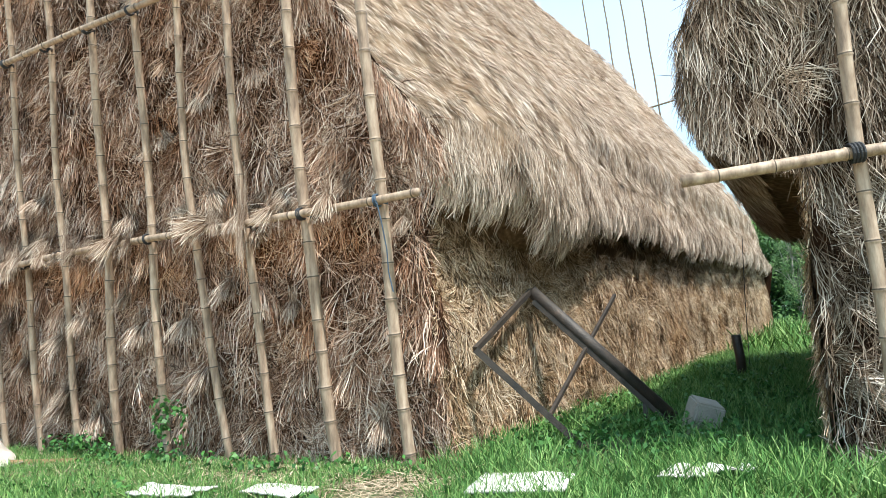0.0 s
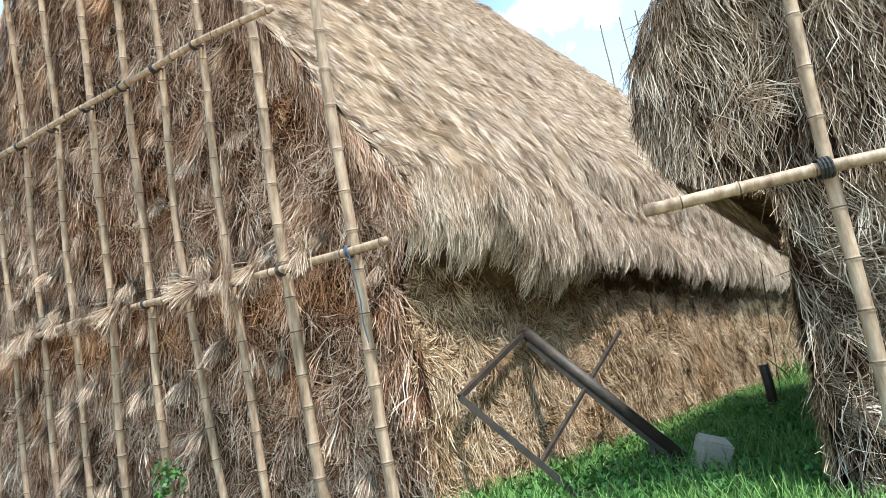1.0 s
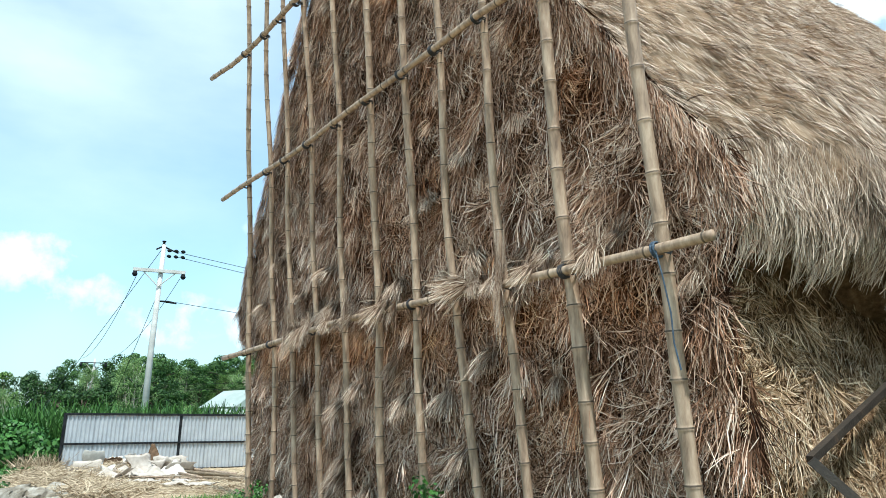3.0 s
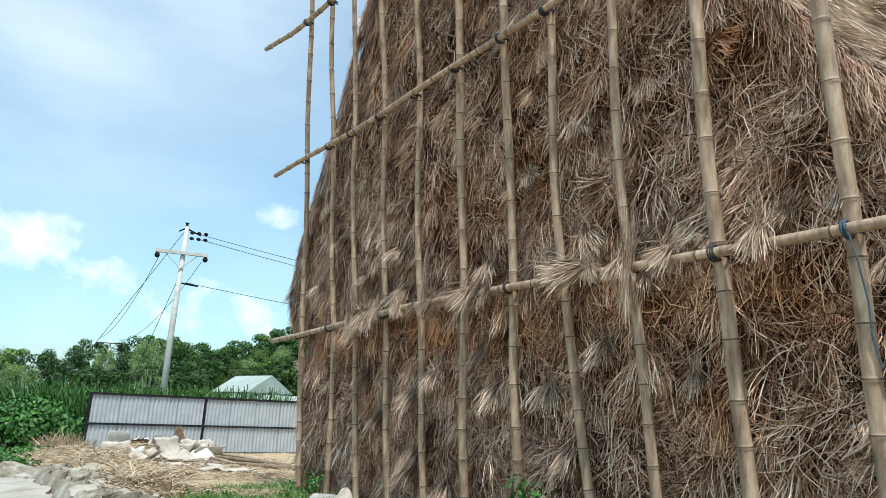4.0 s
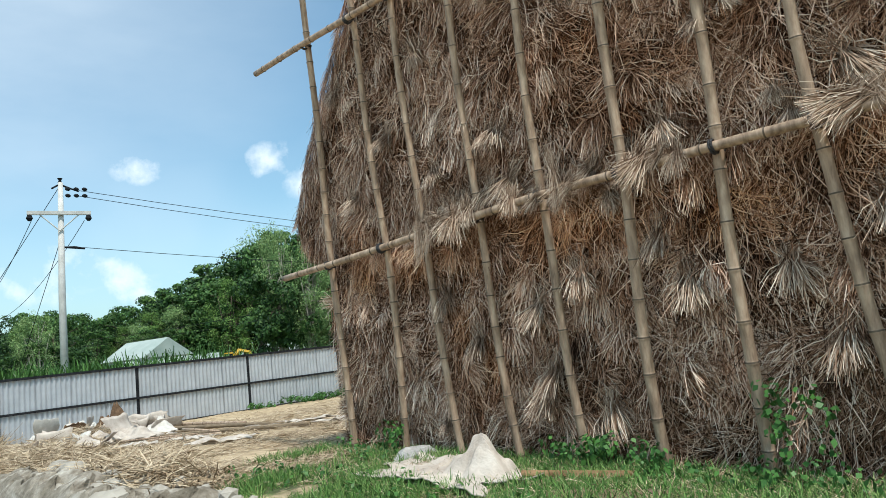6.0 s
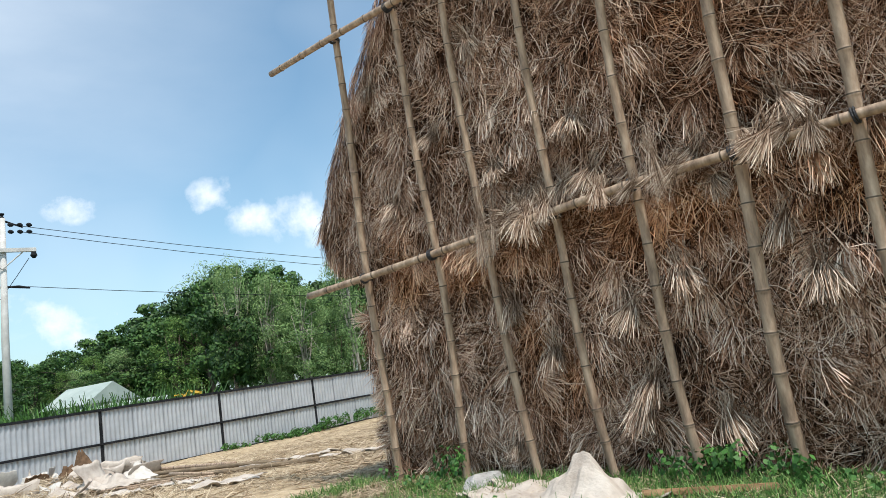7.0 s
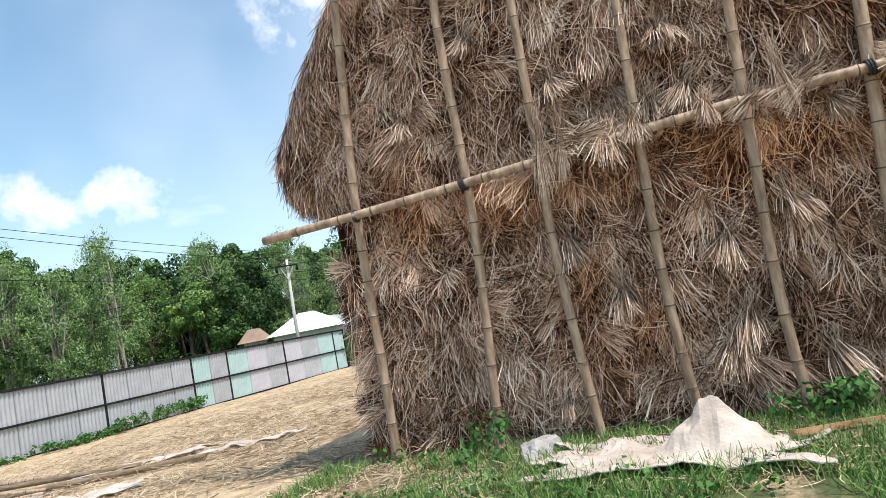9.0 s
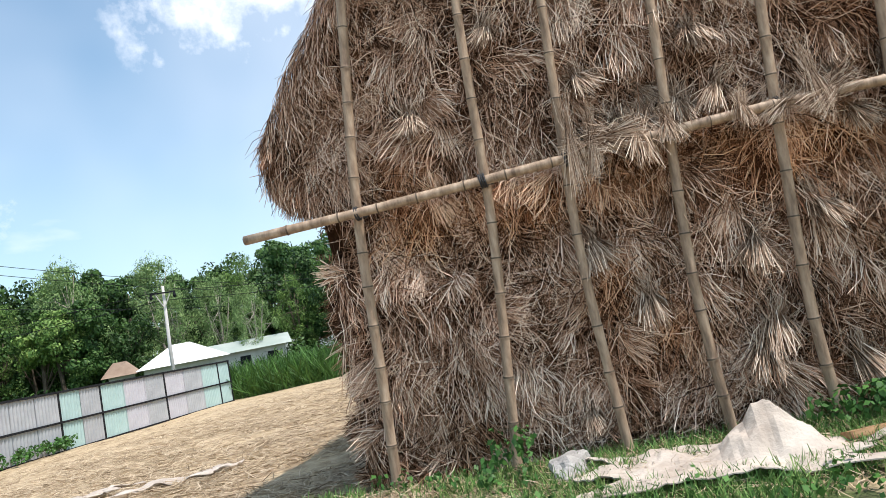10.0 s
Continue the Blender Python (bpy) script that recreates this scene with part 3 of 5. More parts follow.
        ti = np.repeat(np.arange(m), per)
        N = len(ti)
        u = np.clip(rng.normal(0, 0.5, N), -1.2, 1.2)
        thick = rng.uniform(0, 1, N)
        ca, sa = np.cos(ang[ti]), np.sin(ang[ti])
        off_h = u * W[ti] * 0.45 * ca + rng.normal(0, 0.012, N) + sa * rng.uniform(-0.06, 0.03, N)
        off_z = u * W[ti] * 0.45 * sa + rng.normal(0, 0.03, N)
        hh = np.clip(ch[ti] + off_h, -hw[ti] + 0.02, hw[ti] - 0.02)
        p = st.place(hh, np.maximum(cz[ti] + off_z, 0.1), depth)
        p = p + relief(p) + face_out * (0.035 * thick * puff[ti])[:, None]
        fan = ang[ti] + u * splay[ti] * inner[ti] + rng.normal(0, 0.17, N) + (rng.uniform(0, 1, N) < 0.18) * rng.normal(0, 0.6, N)
        way = np.sin(fan)[:, None] * along - np.cos(fan)[:, None] * down
        ln = L[ti] * rng.uniform(0.72, 1.0, N)
        ln = np.where(p[:, 2] > 2.1, np.minimum(ln, hang(hh, p)), ln)
        ln = np.minimum(ln, np.maximum((p[:, 2] - 0.07) / np.maximum(np.cos(fan), 0.3), 0.06))
        lift = lift0 + lift1 * (0.4 if st.turn else 1.0) * puff[ti] * thick * np.clip(1 - 0.5 * u * u, 0.2, 1) + rng.normal(0, 0.03, N)
        pieces.append(blades(p, way, np.tile(face_out, (N, 1)), ln, rng.uniform(0.0045, 0.0085, N), np.clip(lift, -0.05, 1.0), 0.03 + 0.22 * puff[ti] * thick, rng, 0.11))
        new = freshness(p)
        pale = (rng.uniform(0, 1, N) < bleached) * rng.uniform(0.3, 0.7, N)
        # Inner stalks go darker and outer ones lighter: a sheaf's inner shade, as tone.
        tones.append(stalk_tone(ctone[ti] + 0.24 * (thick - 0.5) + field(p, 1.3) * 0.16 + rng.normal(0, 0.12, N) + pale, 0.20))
        fresh.append(np.repeat(new, 6))

    dense = 0.55 if st.turn else 1.0
    # The deep course is toned very dark, painting shade behind the paler front course.
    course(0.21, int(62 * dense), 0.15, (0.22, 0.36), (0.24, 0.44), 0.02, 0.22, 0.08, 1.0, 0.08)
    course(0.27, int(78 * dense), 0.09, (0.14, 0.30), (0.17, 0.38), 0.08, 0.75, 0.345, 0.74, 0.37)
    # loose stalks, bent and lying any way
    n = int(1150 * (xr[1] - xr[0]) * 8 * dense)
    z = rng.beta(1.0, 1.25, n) * 8.2 + 0.08
    h = rng.uniform(xr[0], xr[1], n)
    ok = np.abs(h) < st.half(z) - 0.03
    z, h = z[ok], h[ok]
    n = len(z)
    p = st.place(h, z, 0.06 + 0.05 * rng.uniform(0, 1, n))
    p = p + relief(p)
    fan = (field(p, 1.7) * 3.0 + rng.normal(0, 0.85, n)) * (np.where(z > 2.15, 0.3, 1.0) if st.turn else 1.0) * np.clip((st.half(z) - np.abs(h)) / 0.35, 0.1, 1)
    way = np.sin(fan)[:, None] * along - np.cos(fan)[:, None] * down
    ln = np.minimum(rng.uniform(0.12, 0.40, n), np.maximum((p[:, 2] - 0.08) / np.maximum(np.cos(fan), 0.3), 0.05))
    ln = np.where(p[:, 2] > 2.1, np.minimum(ln, hang(h, p)), ln)
    pieces.append(blades(p, way, np.tile(face_out, (n, 1)), ln, rng.uniform(0.0045, 0.008, n), rng.uniform(0.0, 0.3, n), rng.uniform(0.0, 0.2, n), rng, 0.14))
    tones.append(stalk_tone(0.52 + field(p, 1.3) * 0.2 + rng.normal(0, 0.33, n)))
    fresh.append(np.repeat(freshness(p), 6))
    # straw laid down along the verges
    n = 14000
    z = rng.uniform(2.5, 8.2, n)
    h = (st.half(z) - rng.beta(1, 2.2, n) * 0.45) * rng.choice([-1.0, 1.0], n)
    ok = (np.abs(h) > 0.2) & (h > xr[0] - 0.1) & (h < xr[1] + 0.1)
    z, h = z[ok], h[ok]
    n = len(z)
    p = st.place(h, z, 0.03)
    fan = np.sign(h) * 0.25 + field(p, 3.0) * 0.6 + rng.normal(0, 0.2, n)
    way = np.sin(fan)[:, None] * along - np.cos(fan)[:, None] * down
    ln = np.minimum(rng.uniform(0.10, 0.26, n), hang(h, p))
    pieces.append(blades(p, way, np.tile(face_out, (n, 1)), ln, rng.uniform(0.0035, 0.006, n), rng.uniform(-0.02, 0.25, n), 0.05, rng))
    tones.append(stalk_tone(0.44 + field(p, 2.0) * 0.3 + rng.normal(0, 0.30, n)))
    fresh.append(np.zeros(n * 6))
    v, q = join_arrays(pieces)
    tagged(part("gable_straw", raw_mesh("gable_straw", v, q, M["grey_gable" if st.turn else "gable"], np.concatenate(tones), np.concatenate(fresh)), None, root, "weathered grey-brown straw bundles"), kind="stuff")

    # the roof: locks of long straw combed down the slope, hanging over the eave
    lock = 24
    for s in sides:
        n = (roof_n if s == 1 or len(sides) == 1 else roof_n // 8) // lock
        d = rng.beta(1.0, 1.7, n) * st.length * 0.98 + 0.05
        t = rng.uniform(0, 1, n)
        t[: n // 9] = rng.uniform(0, 0.07, n // 9)
        a = np.repeat(arc[3] + t * (arc[-1] - arc[3]), lock)
        N = n * lock
        li = np.repeat(np.arange(n), lock)
        spread = rng.uniform(0.6, 1.4, n)[li]
        apart = rng.normal(0, 0.05, N) * spread
        d = np.clip(np.abs(d[li] + apart), 0.0, st.length)
        a = np.clip(a + rng.normal(0, 0.06, N), arc[3], arc[-1])
        p0 = st.place(s * at_h(a), at_z(a), d)
        ad = np.maximum(a - 0.3, arc[2] + 0.1)
        p1 = st.place(s * at_h(ad), at_z(ad), d)
        way = unit(p1 - p0)
        low = a < arc[5] + 0.2
        way[low] = unit(way[low] * 0.4 + np.array([-s * 0.22, 0, -0.8]))
        sway = field(p0, 0.9) * 0.25 + rng.normal(0, 0.20, n)[li] + rng.normal(0, 0.08, N) - apart * 2.6
        way = unit(way + np.stack([sway * 0, sway, sway * 0], 1))
        au = np.minimum(a + 0.3, arc[-1])
        tang = st.place(s * at_h(au), at_z(au), d) - p1
        out = unit(np.stack([s * np.abs(tang[:, 2]) + 0.02 * s, 0 * a, np.abs(tang[:, 0])], 1))
        lump = field(p0, 1.7) * 0.05 + field(p0, 5.0) * 0.03
        p0 = p0 + out * (lump + rng.uniform(-0.04, 0.02, n)[li] + rng.uniform(-0.01, 0.02, N))[:, None]
        flick = np.clip(rng.normal(0.16, 0.18, n), 0, 0.8)[li]
        v, q = blades(p0, way, out, np.where(low, rng.uniform(0.10, 0.30, N) * (0.7 if st.turn else 1.0 if s == 1 else 0.5) * rng.uniform(0.5, 1.3, n)[li], rng.uniform(0.08, 0.19, N)), rng.uniform(0.004, 0.0075, N), flick + rng.normal(0, 0.03, N), 0.02, rng)
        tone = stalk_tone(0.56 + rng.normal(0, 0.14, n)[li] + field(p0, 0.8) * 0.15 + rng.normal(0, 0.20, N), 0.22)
        tagged(part("roof_thatch", raw_mesh("roof_thatch", v, q, M["grey_roof" if st.turn else "roof"], tone), None, root, "sun-bleached straw combed down the slope"), kind="stuff")
        N = side_n if s == 1 or len(sides) == 1 else side_n // 8
        d = rng.beta(1.0, 1.6, N) * st.length * 0.98 + 0.1
        zw = rng.uniform(0.1, 2.85, N)
        p0 = st.place(s * (4.53 - 0.08 * smooth01((zw - 1.5) / 0.7)), zw, d)
        fan = field(p0, 3.4) * 4.0 + rng.normal(0, 0.6, N)
        way = np.stack([np.zeros(N), np.sin(fan), -np.cos(fan)], 1)
        ln = np.minimum(rng.uniform(0.07, 0.22, N), np.maximum((p0[:, 2] - 0.08) / np.maximum(np.cos(fan), 0.3), 0.05))
        v, q = blades(p0, way, np.tile(np.array([[s * 1.0, 0, 0]]), (N, 1)), ln, rng.uniform(0.004, 0.0085, N), np.abs(rng.normal(0.1, 0.16, N)) + np.clip(field(p0, 4.0), 0, 1) * 0.45, 0.05, rng)
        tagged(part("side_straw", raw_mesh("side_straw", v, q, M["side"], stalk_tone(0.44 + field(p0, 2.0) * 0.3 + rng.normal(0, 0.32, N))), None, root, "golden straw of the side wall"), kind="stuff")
    return root


MAIN = Stack(HALF_MAIN, -7.5, 0.085, 5.2, 23.0, 0.08, droop=droop_main)
main_stack = build_stack(MAIN, "tall grey-brown straw stack with steep thatched roof behind bamboo", 3, 245000, 120000)
RIGHT = Stack(HALF_SIDE, 4.32, 0.0, 7.38, 9.0, 0.05, turn=radians(19.6))
right_stack = build_stack(RIGHT, "second straw stack with bulging thatched eave beside the alley", 5, 60000, 16000, sides=(-1,), xr=(-5.55, -1.6))


def fan_mesh(seed):
    """A sheaf pinched at its neck: stalks run down from the stack, and a blunt brush of cut ends stands out."""
    rng = np.random.default_rng(seed)
    n = 190
    u, w = rng.normal(0, 0.5, n), rng.uniform(0, 1, n)
    skew = rng.uniform(-0.3, 0.3)
    a = u * rng.uniform(0.5, 0.85) + skew + rng.normal(0, 0.14, n)
    p = np.stack([u * 0.055 + rng.normal(0, 0.012, n), 0.03 - w * 0.07, rng.normal(0, 0.03, n)], 1)
    way = np.stack([np.sin(a), 0 * a, -np.cos(a)], 1)
    out = np.tile(np.array([[0, -1.0, 0]]), (n, 1))
    v, q = blades(p, way, out, rng.uniform(0.12, 0.22, n), rng.uniform(0.0038, 0.0068, n), 0.15 + 1.0 * w * np.clip(1 - 0.4 * u * u, 0.2, 1) + rng.normal(0, 0.08, n), 0.05 + 0.2 * w, rng, 0.07)
    m = 80
    back = np.stack([rng.normal(-skew * 0.8, 0.45, m), 0 * a[:m] + 0.10, np.ones(m)], 1)
    up = blades(p[:m] + rng.normal(0, 0.02, (m, 3)), back, out[:m], rng.uniform(0.10, 0.26, m), 0.006, rng.uniform(-0.12, 0.25, m), 0.05, rng, 0.12)
    v, q = join_arrays([(v, q), up])
    # Tone also falls towards the tuft's inside, as painted shade.
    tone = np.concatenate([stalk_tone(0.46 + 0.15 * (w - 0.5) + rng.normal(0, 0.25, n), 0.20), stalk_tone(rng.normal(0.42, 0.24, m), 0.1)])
    return raw_mesh("straw_tuft", v, q, M["tuft"], tone)


FANS = [fan_mesh(20 + k) for k in range(7)]


def tufts():
    """Paler bundles that stand out of the gable: x, height, turn, size."""
    rng = random.Random(5)
    spots = TUFTS
    for i, (x, z, turn, size) in enumerate(spots):
        y = float(face_y(z)) + 0.02
        size = min(size, 1.15) * 0.98
        part("straw_tuft", FANS[i % 7], None, main_stack, "pale straw bundle with splayed ends", at=pose(x, y - 0.03, z + 0.06, rng.uniform(-12, 5), turn, rng.uniform(-20, 20)) @ Matrix.Diagonal((size, size, size, 1)))
    for i, x in enumerate((-9.62, -9.4, -9.2, -8.95, -8.4, -8.1, -7.75, -7.0, -6.86, -6.7, -5.55, -5.42, -5.3, -4.96, -4.5, -3.8)):
        k = rng.uniform(0.6, 1.1)
        part("straw_tuft", FANS[i % 7], None, main_stack, "straw hanging over the bamboo crossbar", at=pose(x, 4.96, 2.64 + rng.uniform(-0.02, 0.05), rng.uniform(-2, 6), rng.choice((-75, -60, -20, 0, 15, 25, 60, 75)), rng.uniform(-30, 30)) @ Matrix.Diagonal((k, k * 0.7, k, 1)))
    # long strands that fell over the crossbar
    for i, (x, z, wide, long) in enumerate(((-4.90, 2.66, 0.32, 2.3), (-4.84, 2.68, 0.25, 1.8), (-9.72, 2.72, 0.5, 1.9), (-9.55, 2.70, 0.4, 1.5), (-7.85, 2.78, 0.6, 1.3))):
        part("straw_tuft", FANS[i % 7], None, main_stack, "long straw strands over the bamboo crossbar", at=pose(x, 4.94, z, 2, rng.uniform(-8, 8), 0) @ Matrix.Diagonal((wide, 0.35, long, 1)))
    for i in range(12):
        z = rng.uniform(0.5, 7.5)
        x = -7.5 + rng.uniform(-1, 1) * (float(MAIN.half(z)) - 0.4)
        k = rng.uniform(0.6, 1.0)
        part("straw_tuft", FANS[i % 7], None, main_stack, at=pose(x, float(face_y(z)) + 0.04, z, rng.uniform(-5, 15), rng.uniform(-50, 50), rng.uniform(-20, 20)) @ Matrix.Diagonal((k, k, k, 1)))


# ---------------------------------------------------------------- bamboo frames
def pole_y(z):
    return float(np.interp(z, [0, 1.2, 2.55, 5.3, 7.6, 9.5], [5.29, 5.19, 5.08, 4.74, 4.38, 4.05]))


def build_frame():
    rng = random.Random(7)
    fr = thing("bamboo_lattice", "dry bamboo lattice lashed with black cord against the straw gable", "bamboo lattice", (-7.5, 5.1, 0.1))
    inv = fr.matrix_basis.inverted()
    # x at the foot, at 1.8, 3.3, 5.2 and 9 m, and the radius
    poles = [(-11.76, -11.66, -11.52, -11.23, -10.39, 0.048), (-10.72, -10.53, -10.43, -10.29, -9.5, 0.045), (-9.78, -9.81, -9.76, -9.58, -8.9, 0.043), (-8.95, -8.98, -8.9, -8.73, -8.4, 0.044),
             (-8.13, -8.16, -8.07, -7.88, -7.45, 0.045), (-7.37, -7.31, -7.2, -7.02, -6.6, 0.052), (-6.54, -6.46, -6.39, -6.23, -5.7, 0.05), (-5.48, -5.69, -5.74, -5.57, -5.1, 0.046),
             (-4.86, -4.95, -4.96, -4.85, -4.3, 0.046), (-4.08, -4.16, -4.15, -4.06, -4.0, 0.060), (-3.26, -3.28, -3.24, -3.18, -3.1, 0.058)]
    levels = (0.03, 1.8, 3.3, 5.2, 9.0)
    for *xs, r in poles:
        curve = np.polyfit(levels, xs, 3)
        part("upright", bamboo(bmesh.new(), [inv @ Vector((float(np.polyval(curve, z)), pole_y(z), z)) for z in np.linspace(0.03, 9.0, 19)], r, r * 0.8, rng), M["bamboo"], fr, smooth=True)
    bars = [([(-12.64, 2.51), (-11.5, 2.53), (-9.9, 2.58), (-8.1, 2.63), (-6.5, 2.62), (-5.0, 2.575), (-3.2, 2.555), (-2.82, 2.56)], 0.043, 4.98),
            ([(-12.43, 5.41), (-10.3, 5.28), (-8.5, 5.19), (-6.9, 5.17), (-4.8, 5.13), (-3.6, 5.0)], 0.040, 4.65), ([(-12.55, 7.83), (-11.3, 7.55), (-9.9, 7.37), (-8.2, 7.22), (-4.9, 7.0)], 0.043, 4.28)]
    for line, r, y in bars:
        part("crossbar", bamboo(bmesh.new(), [inv @ Vector((x, y, z)) for x, z in line], r, r * 0.9, rng, 0.42), M["bamboo"], fr, smooth=True)
    for k, (line, r, y) in enumerate(bars):
        for j, p in enumerate(poles):
            x = float(np.interp((2.55, 5.25, 7.6)[k], levels, p[:5]))
            if k and j > 8:
                continue
            z = float(np.interp(x, *zip(*line)))
            bm = lash(bmesh.new(), inv @ Vector((x, y + 0.02, z)), (1, 0, 0.05), r * 1.3, 2 + j % 2, 0.009)
            lash(bm, inv @ Vector((x + 0.02, y + 0.05, z)), (0.6, 0, 1), r * 1.5, 2, 0.007)
            part("lashing", bm, M["blue_cord"] if (k == 0 and j == 10) else M["cord"], fr)
    loose_end = [inv @ Vector(c) for c in ((-3.25, 4.96, 2.58), (-3.21, 4.97, 2.35), (-3.19, 5.0, 2.1), (-3.20, 5.02, 1.9), (-3.17, 5.03, 1.72))]
    part("loose_cord", tube(bmesh.new(), loose_end, [0.006] * 5, 6), M["blue_cord"], fr, "loose end of blue cord")
    return fr


build_frame()


def build_right_frame():
    rng = random.Random(11)
    fr = thing("bamboo_lattice", "pale bamboo poles lashed across the second straw stack", "bamboo lattice", (0.5, 5.95, 0.1))
    inv = fr.matrix_basis.inverted()
    for x, y, top in ((0.50, 5.92, 6.5), (1.52, 6.28, 6.5), (2.6, 6.66, 6.5)):
        part("upright", bamboo(bmesh.new(), [inv @ Vector((x - 0.02, y + 0.1, 0.05)), inv @ Vector((x, y, 2.4)), inv @ Vector((x + 0.02, y - 0.25, top))], 0.055, 0.048, rng), M["bamboo"], fr, smooth=True)
    part("crossbar", bamboo(bmesh.new(), [inv @ Vector((-0.72, 5.40, 2.35)), inv @ Vector((0.45, 5.82, 2.43)), inv @ Vector((3.2, 6.8, 2.55))], 0.05, 0.045, rng, 0.5), M["bamboo"], fr, smooth=True)
    for x, y, z in ((0.47, 5.83, 2.43), (1.5, 6.2, 2.48)):
        bm = lash(bmesh.new(), inv @ Vector((x, y, z)), (1, 0.36, 0.05), 0.07, 4, 0.011)
        part("lashing", bm, M["cord"], fr)


build_right_frame()


# pale bundles: x, height, turn, size
TUFTS = [(-6.85, 2.90, -30, 1.35), (-5.48, 2.95, -25, 1.3), (-5.46, 4.00, 5, 0.9), (-5.40, 1.95, 0, 1.15), (-3.58, 0.50, 10, 0.9), (-7.08, 2.02, 15, 1.0), (-5.85, 1.05, -5, 1.25),
         (-8.45, 1.58, 5, 1.15), (-6.37, 3.60, 10, 0.8), (-6.15, 3.68, -20, 0.8), (-9.71, 1.82, -5, 1.2), (-9.34, 1.30, 0, 1.1), (-8.42, 0.92, 12, 1.45), (-8.60, 3.35, 10, 1.2), (-10.2, 3.78, 0, 0.9),
         (-9.50, 4.52, -10, 0.95), (-6.12, 1.60, 15, 1.1), (-6.90, 1.60, 10, 1.2), (-7.93, 1.80, 0, 1.2), (-7.86, 0.55, -5, 1.3), (-11.0, 4.62, 0, 0.9),
         (-8.50, 2.85, 10, 1.1), (-10.0, 0.45, -15, 0.8), (-9.54, 3.20, -10, 1.0), (-11.0, 3.20, 15, 1.0), (-8.54, 0.72, 15, 1.3), (-9.1, 2.72, -20, 1.0), (-4.95, 2.45, -8, 1.1), (-4.9, 2.75, 30, 0.9), (-7.6, 2.72, 40, 0.9),
         (-9.3, 2.75, 25, 1.0), (-9.6, 2.65, -10, 1.1), (-8.8, 2.8, 15, 1.0), (-3.7, 2.75, 20, 0.8), (-4.5, 2.75, -15, 0.8), (-7.2, 2.75, -30, 0.9), (-5.9, 2.7, 10, 0.8)]
tufts()


# ---------------------------------------------------------------- sheet-metal fence
POSTS = [(-28.62, 4.46), (-28.42, 8.44), (-28.2, 12.42), (-28.0, 16.4), (-27.8, 20.4), (-27.7, 22.4), (-27.55, 26.3), (-27.4, 30.6), (-27.38, 31.7)]


def corrugated(length, height, pitch=0.14, depth=0.042):
    n = max(16, int(length / pitch * 8))
    u = np.linspace(0, length, n + 1)
    w = np.sin(u / pitch * 2 * math.pi) * depth / 2
    v = np.stack([np.concatenate([u, u]), np.concatenate([w, w]), np.concatenate([u * 0, u * 0 + height])], 1)
    k = np.arange(n)
    q = np.stack([k, k + 1, k + n + 2, k + n + 1], 1)
    me = raw_mesh("sheet", v, q, M["sheet"])
    me.shade_smooth()
    return me


def build_fence(posts, base, top, label, colours, lean=0.0):
    fc = thing("sheet_fence", label, "fence", (*posts[0], base))
    inv = fc.matrix_basis.inverted()
    rng = random.Random(4)
    for x, y in posts:
        bm = box(bmesh.new(), -0.05, -0.05, -0.25, 0.05, 0.05, top - base + 0.03, 0.006)
        part("post", bm, M["dark"], fc, at=inv @ Matrix.Translation((x + 0.03, y, base)))
    for k, ((xa, ya), (xb, yb)) in enumerate(zip(posts, posts[1:])):
        a, b = Vector((xa, ya, base)), Vector((xb, yb, base))
        ln = (b - a).length
        turn = Matrix.Rotation(math.atan2(yb - ya, xb - xa), 4, "Z")
        for z, r in ((0.02, 0.03), ((top - base) * 0.49, 0.035), (top - base, 0.04)):
            bm = box(bmesh.new(), 0, -0.03, -r, ln, 0.03, r, 0.004)
            part("rail", bm, M["dark"], fc, at=inv @ Matrix.Translation(a + Vector((0.09, 0, z))) @ turn)
        names = colours.get(k, ["sheet"] * max(1, round(ln / 0.95)))
        w = ln / len(names)
        for tier in (0, 1):
            for j, c in enumerate(names):
                hgt = (top - base) * 0.49 - (0.03 if tier == 0 else -0.02)
                me = corrugated(w + 0.03, hgt)
                if c != "sheet":
                    me.materials[0] = M[c]
                d = (b - a).normalized()
                part("sheet", me, None, fc, at=inv @ Matrix.Translation(a + d * w * j + Vector((0.05 + 0.004 * (j % 2), 0, 0.03 + tier * (top - base) * 0.49))) @ turn)
    return fc


build_fence(POSTS, -0.35, 1.70, "grey corrugated sheet fence with dark posts, mint sheets at one end",
            {4: ["sheet_mint", "sheet"], 5: ["sheet_mint", "sheet_pink", "sheet"], 6: ["sheet_pink", "sheet", "sheet_mint"], 7: ["sheet_mint"]})
build_fence([(-36.5, -3.6), (-36.2, 0.1), (-36.0, 1.6)], -0.45, 1.15, "short pale corrugated fence beyond the green shrub", {})


